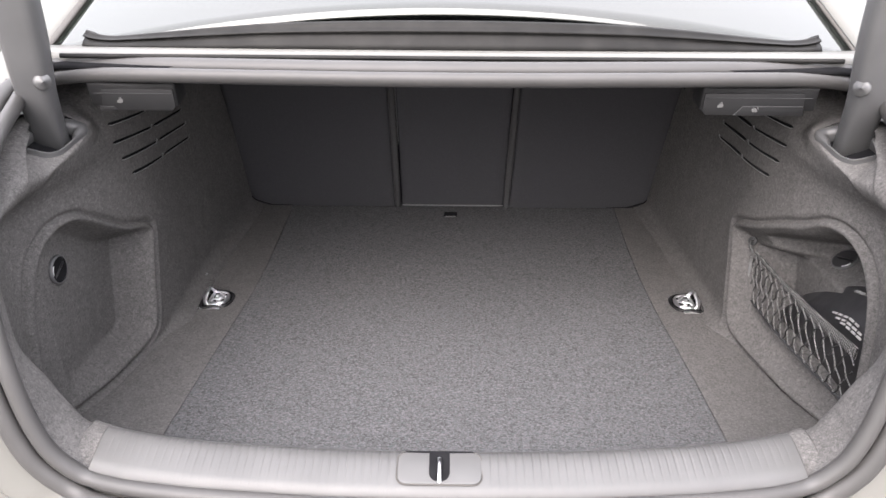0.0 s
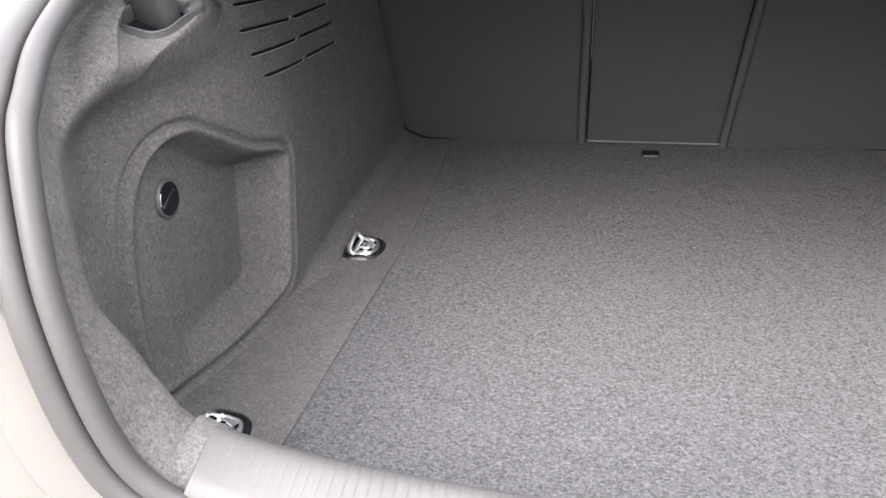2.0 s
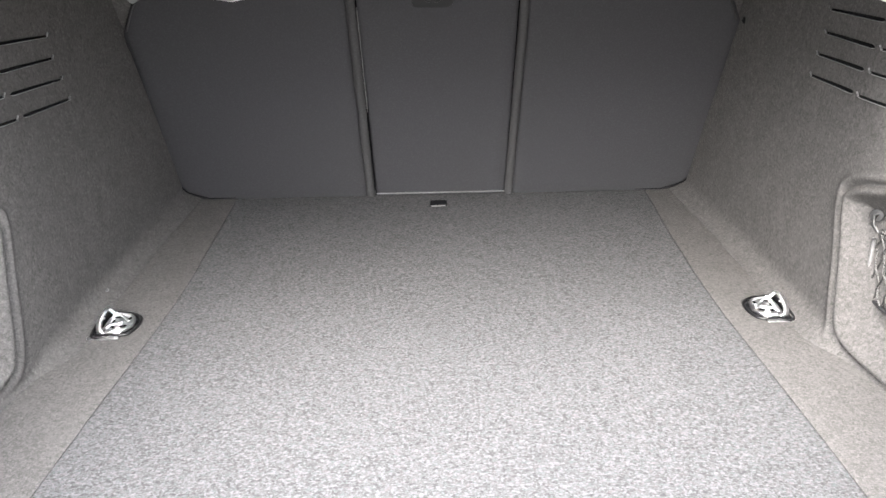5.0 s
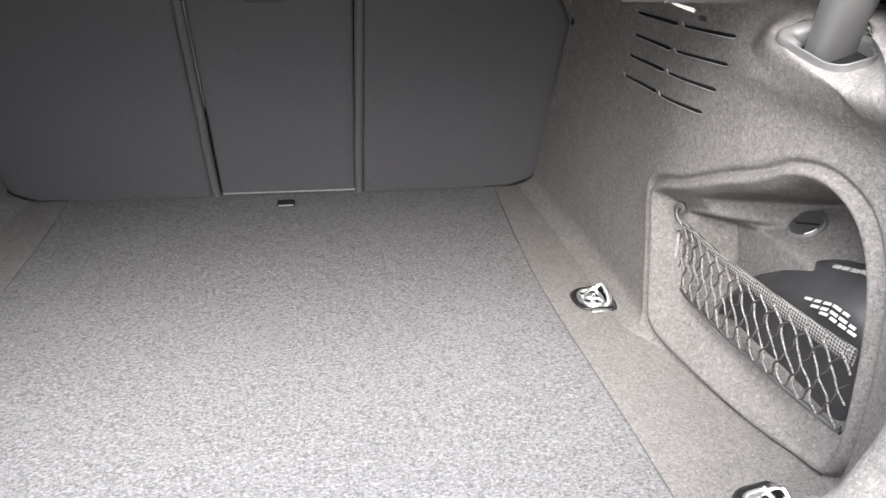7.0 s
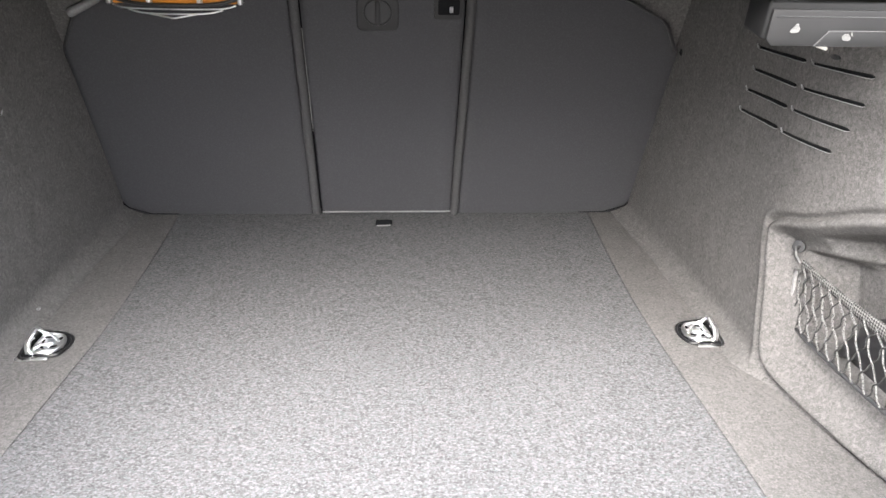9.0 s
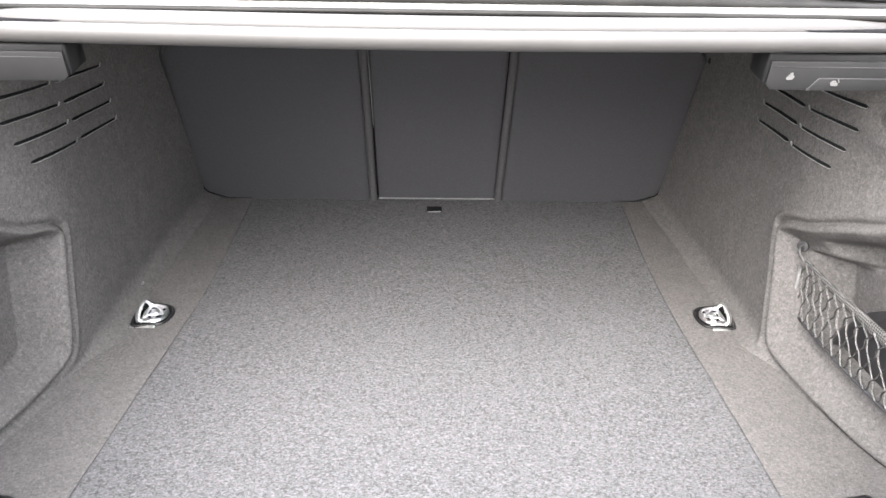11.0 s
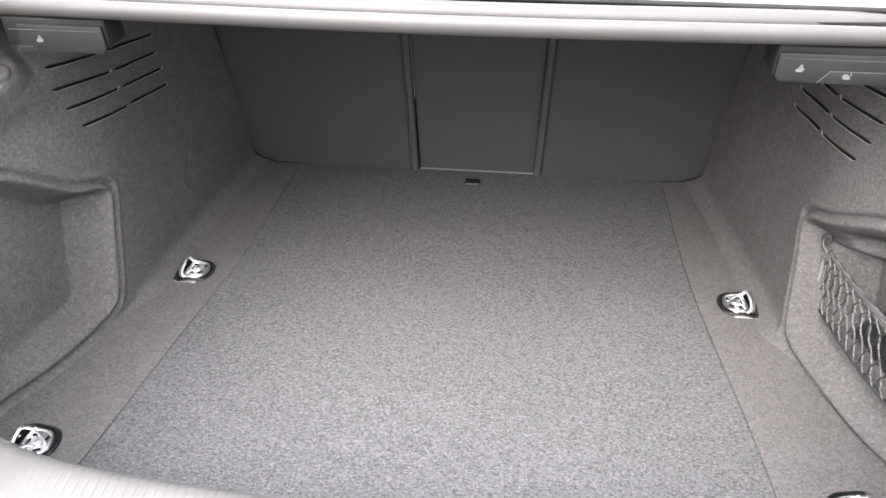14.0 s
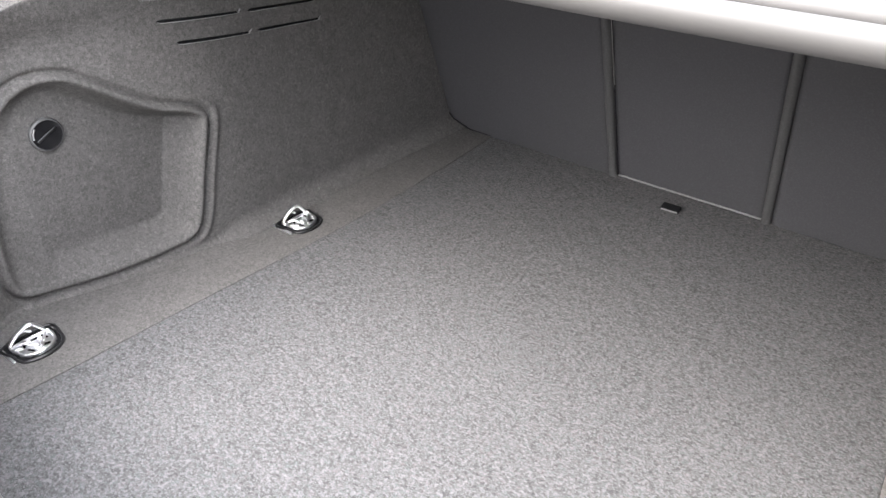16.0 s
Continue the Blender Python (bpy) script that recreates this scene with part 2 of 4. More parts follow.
def tube(P, r, n=8, closed=False, up=(0.02, 0.03, 1), flat=1.0):
    """Verts and faces of a round bar along P; flat squeezes it along up."""
    P = np.array(P, float)
    T, N, B = frames_along(P, closed, up)
    R = np.broadcast_to(np.array(r, float), (len(P),))
    ring = [R[:, None] * (math.cos(a) * N + flat * math.sin(a) * B) + P for a in np.linspace(0, 2 * math.pi, n, endpoint=False)]
    V = np.stack(ring, 1).reshape(-1, 3).tolist()
    F = grid_faces(len(P), n, closed, True)
    if not closed:
        F += [tuple(range(n))[::-1], tuple(range((len(P) - 1) * n, len(P) * n))]
    return V, F


def bar(name, P, r, mat, parent=None, label="", **kw):
    V, F = tube(P, r, **kw)
    return link_mesh(name, V, F, mat, parent, label)


def box(size, m=None, bevel=0.0, seg=2):
    """A box of that size round the origin, moved by m, with rounded edges."""
    bm = bmesh.new()
    bmesh.ops.create_cube(bm, size=1.0)
    bmesh.ops.scale(bm, vec=size, verts=bm.verts)
    if bevel:
        bmesh.ops.bevel(bm, geom=bm.edges[:], offset=bevel, segments=seg, profile=0.5, affect="EDGES")
    if m is not None:
        bmesh.ops.transform(bm, matrix=m, verts=bm.verts)
    return bm


def plate(outline, depth, m, bevel=0.0):
    """A flat outline in its own x, y drawn out by depth along its z, edges rounded, moved by m."""
    bm = bmesh.new()
    f = bm.faces.new([bm.verts.new((x, y, 0)) for x, y in outline])
    top = bmesh.ops.extrude_face_region(bm, geom=[f])
    bmesh.ops.translate(bm, vec=(0, 0, depth), verts=[g for g in top["geom"] if isinstance(g, bmesh.types.BMVert)])
    if bevel:
        rim = [e for e in bm.edges if abs(e.verts[0].co.z - e.verts[1].co.z) < 1e-7 and e.verts[0].co.z > depth / 2]
        bmesh.ops.bevel(bm, geom=rim, offset=bevel, segments=2, profile=0.5, affect="EDGES")
    bmesh.ops.transform(bm, matrix=m, verts=bm.verts)
    return bm


def rounded(w, h, r, n=5):
    """The outline of a rounded rectangle round the origin."""
    return [(sx * (w / 2 - r) + r * math.cos(a0 + a), sy * (h / 2 - r) + r * math.sin(a0 + a))
            for sx, sy, a0 in ((1, 1, 0), (-1, 1, math.pi / 2), (-1, -1, math.pi), (1, -1, 1.5 * math.pi))
            for a in np.linspace(0, math.pi / 2, n)]


def smooth_step(x):
    x = np.clip(x, 0, 1)
    return x * x * (3 - 2 * x)

# ---- the boot's opening ----
# half of the seal's line, from the sill's middle up round the side to the top's middle
SEAL_Z = [0.140, 0.160, 0.190, 0.243, 0.320, 0.400, 0.425, 0.447, 0.467, 0.480, 0.492]
SEAL_X = [0.402, 0.426, 0.444, 0.460, 0.474, 0.490, 0.503, 0.521, 0.544, 0.560, 0.566]
SEAL_Y = [-0.047, -0.047, -0.046, -0.039, -0.023, 0.015, 0.050, 0.100, 0.180, 0.250, 0.300]
half = [(0.0, -0.082, 0.138), (0.14, -0.079, 0.138), (0.28, -0.069, 0.138), (0.36, -0.058, 0.138)]
half += [(x, y, z) for x, y, z in zip(SEAL_X, SEAL_Y, SEAL_Z)]
half += [(0.543, 0.322, 0.500), (0.49, 0.322, 0.506), (0.40, 0.310, 0.509), (0.27, 0.300, 0.510), (0.13, 0.294, 0.510), (0.0, 0.292, 0.510)]
ring = half[:-1] + [(-x, y, z) for x, y, z in half[::-1]][:-1]
SEAL = catmull(ring, 260, closed=True)
CENTRE = np.array((0, 0.10, 0.32))


def seal_frames():
    T = np.roll(SEAL, -1, 0) - np.roll(SEAL, 1, 0)
    T /= np.linalg.norm(T, axis=1)[:, None]
    O = SEAL - CENTRE
    O[(SEAL[:, 1] > 0.27) & (np.abs(SEAL[:, 0]) < 0.53)] = (0, 0.80, 0.50)
    O -= (O * T).sum(1)[:, None] * T
    O /= np.linalg.norm(O, axis=1)[:, None]
    N = np.cross(T, O)
    N *= np.sign(N @ np.array((0, -0.6, 0.8)))[:, None]
    return T, O, N


ST, SO, SN = seal_frames()
# beside the hinges the painted gutter lies flatter than the seal
flatten = smooth_step((SEAL[:, 2] - 0.36) / 0.08)
GO = SO.copy()
GO[:, 2] *= 1 - 0.9 * flatten * smooth_step((np.abs(SEAL[:, 0]) - 0.45) / 0.06)


def along_seal(profile, wide=None, pick=slice(None)):
    """A grid swept along the seal: profile rows (outwards, up); wide scales the outward way at each point."""
    w = np.ones(len(SEAL)) if wide is None else wide
    return np.stack([SEAL + (o * w)[:, None] * SO + u * SN for o, u in profile], 1)[pick]


car = thing("car", (0, 1.2, -0.62), "cream saloon car with its boot standing open", "car")
roll = lambda c, r, squash: [(c + r * math.cos(a), squash * r * math.sin(a)) for a in np.linspace(0, 2 * math.pi, 12, endpoint=False)]
sheet("inner_seal_lip", along_seal(roll(0.0, 0.0092, 1.15)), RUBBER, car, "soft grey rubber bulb seal", wrap_u=True, wrap_v=True)
sheet("outer_seal_lip", along_seal([(o, u - 0.003) for o, u in roll(0.0225, 0.0112, 0.85)]), RUBBER, car, "soft grey rubber seal base", wrap_u=True, wrap_v=True)
# painted gutter and body round the opening: wide at the sides and below, narrow above
top_share = smooth_step((SEAL[:, 1] - 0.20) / 0.10) * smooth_step((0.56 - np.abs(SEAL[:, 0])) / 0.05)
side_share = smooth_step((SEAL[:, 2] - 0.40) / 0.06)
GUTTER = [(0.006, -0.016), (0.014, -0.014), (0.030, -0.014), (0.036, -0.011), (0.050, -0.009), (0.066, -0.008), (0.073, -0.009), (0.0765, -0.012), (0.078, -0.018)]
wide = 1 - 0.08 * side_share * (1 - top_share)
near = top_share[:, None]
reach = np.array([o for o, _ in GUTTER])[None] * wide[:, None] * (1 - near) + np.minimum(np.array([o for o, _ in GUTTER]), 0.030)[None] * near
lift = np.array([u for _, u in GUTTER])[None] * (1 - near) + np.minimum(np.array([u for _, u in GUTTER]), -0.013)[None] * near
G = SEAL[:, None] + reach[..., None] * GO[:, None] + lift[..., None] * SN[:, None]
sheet("boot_gutter", G, PAINT, car, "cream painted rain gutter", wrap_u=True)

# outer skin below and beside the gutter
low = [i for i in range(len(SEAL)) if SEAL[i, 2] < 0.41]
order = sorted(low, key=lambda i: math.atan2(SEAL[i, 0], -(SEAL[i, 2] - 0.34)))
edge = G[order, -1]
skin = []
for k, p in enumerate(edge):
    out = np.array((np.sign(p[0]) * min(1, abs(p[0]) / 0.3), -0.55, 0.0))
    side = smooth_step((abs(p[0]) - 0.40) / 0.14)
    high = smooth_step((p[2] - 0.28) / 0.12)
    rows = [p]
    for s, drop in ((0.003, 0.006), (0.010, 0.03), (0.022, 0.075), (0.030, 0.105), (0.0345, 0.109), (0.060, 0.22), (0.07, 0.40)):
        q = p + np.array((np.sign(p[0]) * side * s * (1.3 - 1.0 * high), -s * (1.25 - 0.9 * side), -drop * (1 - 0.6 * side * (1 - high) * (p[2] > 0.24))))
        rows.append(q)
    skin.append(rows)
# wings beside the opening, with a raised line and a sharp shoulder
for s in (-1, 1):
    P = []
    for y in np.linspace(-0.01, 0.95, 40):
        xs = 0.681 + 0.18 * y
        z = 0.457 + 0.012 * y - 0.9 * max(0, 0.06 - y) ** 2 * 6
        P.append([(s * a, y, z + h) for a, h in ((0.575, -0.030), (0.61, -0.025), (xs - 0.060, -0.019), (xs - 0.046, -0.015), (xs - 0.0405, -0.010), (xs - 0.036, -0.0035), (xs - 0.031, -0.003), (xs - 0.027, -0.007), (xs - 0.022, -0.011), (xs - 0.010, -0.008), (xs - 0.006, -0.001), (xs - 0.002, 0.0), (xs, -0.004), (xs + 0.002, -0.03), (xs + 0.014, -0.15), (xs + 0.012, -0.50))])
    sheet("wing", np.array(P), PAINT, car, "cream painted rear wing", flip=s > 0)
sheet("rear_bumper", np.array(skin), PAINT, car, "cream painted bumper and wing")

# dark inner shell that closes the boot behind its trims
def shell(name, pts, label):
    P = np.array([[np.array(pts[0]) * (1 - u) * (1 - v) + np.array(pts[1]) * u * (1 - v) + np.array(pts[2]) * u * v + np.array(pts[3]) * (1 - u) * v for v in np.linspace(0, 1, 6)] for u in np.linspace(0, 1, 6)])
    sheet(name, P, VOID, car, label, thick=0.004)


for s in (-1, 1):
    shell("inner_side_panel", [(s * 0.70, 0.0, -0.08), (s * 0.70, 1.25, -0.08), (s * 0.70, 1.25, 0.56), (s * 0.70, 0.0, 0.42)], "dark inner body side")
    shell("inner_corner_panel", [(s * 0.70, 0.06, -0.08), (s * 0.40, -0.02, -0.08), (s * 0.42, -0.03, 0.13), (s * 0.70, 0.02, 0.36)], "dark inner body corner")
shell("inner_floor_pan", [(-0.70, -0.06, -0.08), (0.70, -0.06, -0.08), (0.70, 1.25, -0.08), (-0.70, 1.25, -0.08)], "dark floor pan")
shell("cabin_bulkhead", [(-0.70, 1.2, -0.08), (0.70, 1.2, -0.08), (0.70, 1.2, 0.90), (-0.70, 1.2, 0.90)], "dark cabin behind the seats")
for s in (-1, 1):
    span = [i for i in range(len(SEAL)) if SEAL[i, 0] * s > 0.3 and 0.305 < SEAL[i, 2] < 0.412]
    span.sort(key=lambda i: SEAL[i, 2])
    P = np.array([[SEAL[i] + o * GO[i] + u * SN[i] for o, u in ((0.030, -0.014), (0.0345, -0.006), (0.040, -0.003), (0.06, -0.001), (0.09, -0.001), (0.12, -0.005), (0.15, -0.016))] for i in span])
    sheet("tail_lamp", P, LAMP_RED, car, "pale frosted tail lamp lens", thick=0.006)
    bar("gutter_stop", [(s * 0.650, 0.190, 0.420), (s * 0.648, 0.184, 0.452), (s * 0.648, 0.182, 0.459), (s * 0.648, 0.182, 0.461)], [0.024, 0.023, 0.018, 0.0004], STOP, car, "grey rubber bump stop", n=14, up=(0, 1, 0))

# ---- load floor ----
SEAM_Y = [0.0, 0.08, 0.15, 0.30, 0.48, 0.58, 0.66, 0.83, 1.04, 1.10]
SEAM_L = [0.440, 0.435, 0.429, 0.419, 0.406, 0.398, 0.394, 0.395, 0.400, 0.402]
SEAM_R = [0.421, 0.420, 0.419, 0.416, 0.408, 0.404, 0.404, 0.409, 0.422, 0.425]
seam_mix = lambda line, y: float(np.mean([np.interp(y + o, SEAM_Y, line) for o in (-0.05, -0.03, -0.01, 0.01, 0.03, 0.05)]))


def soft_board(left, right, y0, y1, z, nx, ny, wave, roll_off):
    """A carpet board between two lines in plan, with rounded long edges and a slightly uneven top."""
    ends = np.array([0, 0.0008, 0.0018, 0.0030, 0.0045, 0.006]) / 0.42
    ends = ends if right(0.5) - left(0.5) < 0.5 else ends / 2
    across = np.concatenate([ends, np.linspace(0.02, 0.98, nx), 1 - ends[::-1]])
    rows = []
    for u in across:
        col = []
        for y in np.linspace(y0, y1, ny):
            x0, x1 = left(y), right(y)
            x = x0 + (x1 - x0) * u
            h = wave * noise.noise((x * 5, y * 5, 3.1)) + 0.4 * wave * noise.noise((x * 23, y * 23, 7.7))
            h -= roll_off * max(0, 1 - min(x - x0, x1 - x) / 0.0045) ** 2
            col.append((x, y, z + h))
        rows.append(col)
    return np.array(rows)


load_floor = thing("floor", (0, 0.53, -0.02), "dark speckled grey carpet load floor board", "floor", kind="structure")
sheet("carpet_board", soft_board(lambda y: -seam_mix(SEAM_L, y), lambda y: seam_mix(SEAM_R, y), 0.0, 1.075, 0.0, 115, 151, 0.0012, 0.0014), CARPET, load_floor, thick=0.018)
tab = part("pull_tab", box((0.032, 0.016, 0.006), pose(0.004, 0.990, 0.004, 14), 0.002), VOID, load_floor, "small black fabric pull tab")
bar("tab_hem", [(-0.010 + 0.028 * k, 0.9812, 0.0022 + 0.0008 * k) for k in (0, 0.25, 0.5, 0.75, 1)], 0.0013, HEM, tab, "pale stitched edge", n=6)

# ---- side trims ----
REC = [(0.479, 0.198), (0.470, 0.217), (0.448, 0.229), (0.410, 0.243), (0.374, 0.266), (0.338, 0.291), (0.308, 0.308), (0.276, 0.312), (0.248, 0.303),
       (0.223, 0.281), (0.202, 0.242), (0.187, 0.190), (0.177, 0.130), (0.172, 0.080), (0.174, 0.036), (0.192, 0.013), (0.235, 0.010), (0.300, 0.011),
       (0.370, 0.014), (0.418, 0.022), (0.440, 0.044), (0.460, 0.120)]
REC_LINE = catmull(REC, 200, closed=True)


def recess_depth(Y, Z):
    """How far a point of the wall lies inside the recess's outline (minus: outside), in metres."""
    Q = np.stack([Y.ravel(), Z.ravel()], 1)
    A, B = REC_LINE, np.roll(REC_LINE, -1, 0)
    d = np.full(len(Q), 9.0)
    inside = np.zeros(len(Q), bool)
    for a, b in zip(A, B):
        ab = b - a
        t = np.clip(((Q - a) @ ab) / (ab @ ab), 0, 1)
        d = np.minimum(d, np.hypot(*(Q - a - t[:, None] * ab).T))
        cross = (a[1] > Q[:, 1]) != (b[1] > Q[:, 1])
        if abs(ab[1]) > 1e-12:
            inside ^= cross & (Q[:, 0] < ab[0] * (Q[:, 1] - a[1]) / ab[1] + a[0])
    return np.where(inside, d, -d).reshape(Y.shape)


WALL_Z = np.concatenate([np.linspace(0.0, 0.03, 9), np.linspace(0.03, 0.34, 145)[1:], np.linspace(0.34, 0.39, 14)[1:], np.linspace(0.39, 0.45, 31)[1:], np.linspace(0.45, 0.493, 12)[1:]])


WALL_S = np.concatenate([np.linspace(0, 3, 50), np.linspace(3, 8, 330)[1:], np.linspace(8, 10, 70)[1:]])
NS = len(WALL_S)
RIM_S = int(np.searchsorted(WALL_S, 7.3))


def sharp_plan(z):
    """The wall's line in plan at height z, from the seat back to the seal."""
    xs, ys = np.interp(z, SEAL_Z, SEAL_X), np.interp(z, SEAL_Z, SEAL_Y)
    low = float(smooth_step((0.146 - z) / 0.006))
    lean = 0.050 * float(smooth_step((z - 0.398) / 0.040))
    bowl = float(smooth_step((0.408 - z) / 0.055))
    reach = 0.050 + 0.026 * smooth_step((0.275 - z) / 0.09) + 0.080 * smooth_step((z - 0.345) / 0.08)
    deep = float(0.50 * smooth_step((0.31 - z) / 0.07) + 0.40 * smooth_step((0.405 - z) / 0.04))
    wide_rim = float(np.interp(z, [0.14, 0.16, 0.20, 0.25, 0.29, 0.335, 0.37, 0.40, 0.42], [0.0, 0.08, 0.40, 0.85, 1.0, 0.8, 0.8, 0.3, 0.0]))
    kx, ky = xs + 0.010 + 0.028 * wide_rim + 0.8 * lean + 0.044 * float(smooth_step((z - 0.335) / 0.08)), ys + reach + 0.028 * wide_rim - 0.003 * deep
    y5 = max(0.31, ky + 0.10)
    y6 = max(0.205, ky + 0.06)
    bowl *= min(1.0, (y6 - ky) / 0.15)
    pts = [(0.498, 1.075), (0.503, 0.95), (0.511, 0.80), (0.515, 0.62), (0.516 + 0.04 * lean, 0.475), (0.516 + 0.030 * bowl + 1.15 * lean, y5),
           (0.516 + 0.065 * bowl + 1.25 * lean, y6), (0.518 + 0.058 * bowl + 0.9 * lean, ky + 0.7 * (y6 - ky)), (((kx + 0.50) / 2 + 0.030 * bowl + 0.5 * lean) * (1 - deep) + (kx + 0.70 * (0.574 - kx)) * deep, ky + (0.36 - 0.12 * deep) * (y6 - ky)),
           (kx, ky), (xs + 0.004 + 0.008 * low, ys + 0.002 + (reach - 0.012) * low)]
    return catmull(pts, 0, spots=WALL_S)


# the plan at even heights, evened out towards the hinges
PLAN_Z = np.linspace(0, 0.5, 201)
PLAN = np.array([sharp_plan(z) for z in PLAN_Z])
soft_kernel = np.exp(-0.5 * (np.arange(-16, 17) / 5.0) ** 2)
soft_kernel /= soft_kernel.sum()
padded = np.concatenate([np.repeat(PLAN[:1], 16, 0), PLAN, PLAN[-1:] + np.arange(1, 17)[:, None, None] * (PLAN[-1:] - PLAN[-2:-1])])
even = sum(k * padded[i:i + len(PLAN)] for i, k in enumerate(soft_kernel))
share = smooth_step((PLAN_Z - 0.30) / 0.04)[:, None, None]
PLAN = PLAN * (1 - share) + even * share


def wall_plan(z):
    f = min(max(z / 0.0025, 0), 199.999)
    k = int(f)
    return PLAN[k] * (1 - (f - k)) + PLAN[k + 1] * (f - k)


# the hinge sleeve's corners: outer end, lowest bend, inner tip, inner top
SLEEVE_AT = [(0.582, 0.258, 0.4215), (0.531, 0.266, 0.4030), (0.514, 0.350, 0.4235), (0.565, 0.342, 0.4420)]
SLEEVE_MID = np.mean(SLEEVE_AT, 0)
sleeve_long = np.array(SLEEVE_AT[2]) - np.array(SLEEVE_AT[1])
SLEEVE_N = np.cross(sleeve_long, np.array(SLEEVE_AT[0]) - np.array(SLEEVE_AT[1]))
SLEEVE_N /= np.linalg.norm(SLEEVE_N) * np.sign(SLEEVE_N[2])
sleeve_long /= np.linalg.norm(sleeve_long)
SLEEVE_W = np.cross(SLEEVE_N, sleeve_long)


def trim_surface(side, back, pocket):
    P = np.zeros((NS, len(WALL_Z), 3))
    for j, z in enumerate(WALL_Z):
        line = wall_plan(z)
        T = np.gradient(line, axis=0)
        T /= np.linalg.norm(T, axis=1)[:, None]
        N = np.stack([T[:, 1], -T[:, 0]], 1)
        N *= np.where(N @ np.array((-1, 0.2)) < 0, -1, 1)[:, None]
        # a wide cove at the foot, tight below the recess
        r = 0.007 + 0.023 * smooth_step((line[:, 1] - 0.44) / 0.07)
        inset = r - np.sqrt(np.maximum(0, r * r - (r - np.minimum(z, r)) ** 2))
        line = line + N * inset[:, None]
        P[:, j, 0], P[:, j, 1], P[:, j, 2] = line[:, 0], line[:, 1], z
    # a flat seat for the hinge sleeve
    room = np.interp(P[..., 2], SEAL_Z, SEAL_X) + 0.004 + 0.07 * smooth_step((0.470 - P[..., 2]) / 0.035)
    P[..., 0] = np.where((P[..., 1] < 0.34) & (P[..., 2] > 0.42), np.minimum(P[..., 0], room), P[..., 0])
    rel = P - SLEEVE_MID
    off = rel @ SLEEVE_N
    u, v = (rel @ sleeve_long) / 0.052, (rel @ SLEEVE_W) / 0.033
    far = (np.abs(u) ** 3 + np.abs(v) ** 3) ** (1 / 3)
    flat = smooth_step((1.45 - far) / 0.40) * smooth_step((0.024 - np.abs(off)) / 0.012)
    P -= (flat * (off + 0.002))[..., None] * SLEEVE_N
    off = (P - SLEEVE_MID) @ SLEEVE_N
    hole = (far < 0.90) & (np.abs(off) < 0.09)
    # the felt drapes smoothly round the sleeve
    soft = (smooth_step((P[..., 2] - 0.375) / 0.03) * smooth_step((0.43 - P[..., 1]) / 0.04))[..., None]
    for _ in range(60):
        mean = P.copy()
        mean[1:-1, 1:-1] = (P[2:, 1:-1] + P[:-2, 1:-1] + P[1:-1, 2:] + P[1:-1, :-2]) / 4
        P = P + soft * (mean - P)
    # and comes up to its rim
    rel = P - SLEEVE_MID
    off = rel @ SLEEVE_N
    far = (np.abs((rel @ sleeve_long) / 0.052) ** 3 + np.abs((rel @ SLEEVE_W) / 0.033) ** 3) ** (1 / 3)
    rise = smooth_step((1.75 - far) / 0.70) * np.clip(0.001 - off, 0, 0.02) * (np.abs(off) < 0.03)
    P += rise[..., None] * SLEEVE_N
    Y, Z, X = P[..., 1], P[..., 2], P[..., 0].copy()
    front = np.arange(NS)[:, None] < RIM_S
    YR = Y - 0.055 * smooth_step((Y - 0.33) / 0.14) if pocket else Y
    ZR = Z + 0.011 * smooth_step((Y - 0.37) / 0.08) * smooth_step((Z - 0.12) / 0.06) + 0.010 * smooth_step((0.07 - Z) / 0.06) if pocket else Z
    d = np.where(front, recess_depth(YR, ZR), -1.0)
    # in from the rim: a short steep rear face, a wide slope along the bottom
    rear = ((0.440 - YR) * 0.154 + (ZR - 0.044) * 0.039) / 0.159
    foot = ZR - 0.011
    wide_foot = 0.034 + 0.018 * smooth_step((0.40 - Y) / 0.14)
    if pocket:
        w = smooth_step((d - 0.006) / 0.034)
        rim = X + 0.030
        # upright below, leaning far out above the pouch
        goal = back + 1.4 * np.clip(Z - 0.185 + 0.010 * smooth_step((Z - 0.175) / 0.02), 0, 0.06)
        drop = smooth_step((d - 0.040 + 0.022 * smooth_step((Z - 0.19) / 0.03)) / 0.022)
        P[..., 0] = X * (1 - w) + rim * w
        P[..., 0] = P[..., 0] * (1 - drop) + np.maximum(goal, rim + 0.004) * drop
    else:
        w = smooth_step((d - 0.007) / 0.026) * smooth_step((rear - 0.005) / 0.024) * smooth_step((foot - 0.006) / wide_foot)
        P[..., 0] = X * (1 - w) + np.maximum(back, X + 0.008) * w
    # rolled rim of the recess, with a groove round it
    side_edge = smooth_step((YR - 0.40) / 0.05)
    ridge = 0.0056 * np.exp(-((d - 0.0095) / 0.0066) ** 2) - (0.0060 + 0.0050 * smooth_step((0.05 - ZR) / 0.03)) * np.exp(-((d + 0.0008) / 0.0030) ** 2) + (0.0008 + 0.0026 * side_edge) * np.exp(-((d + 0.0105) / 0.0045) ** 2)
    P[..., 0] -= np.where(front, ridge, 0)
    for i in range(NS):
        for j in range(len(WALL_Z)):
            p = P[i, j]
            P[i, j, 0] += 0.0012 * noise.noise((p[1] * 9, p[2] * 9, side * 4.0))
    P[..., 0] *= side
    return P, hole


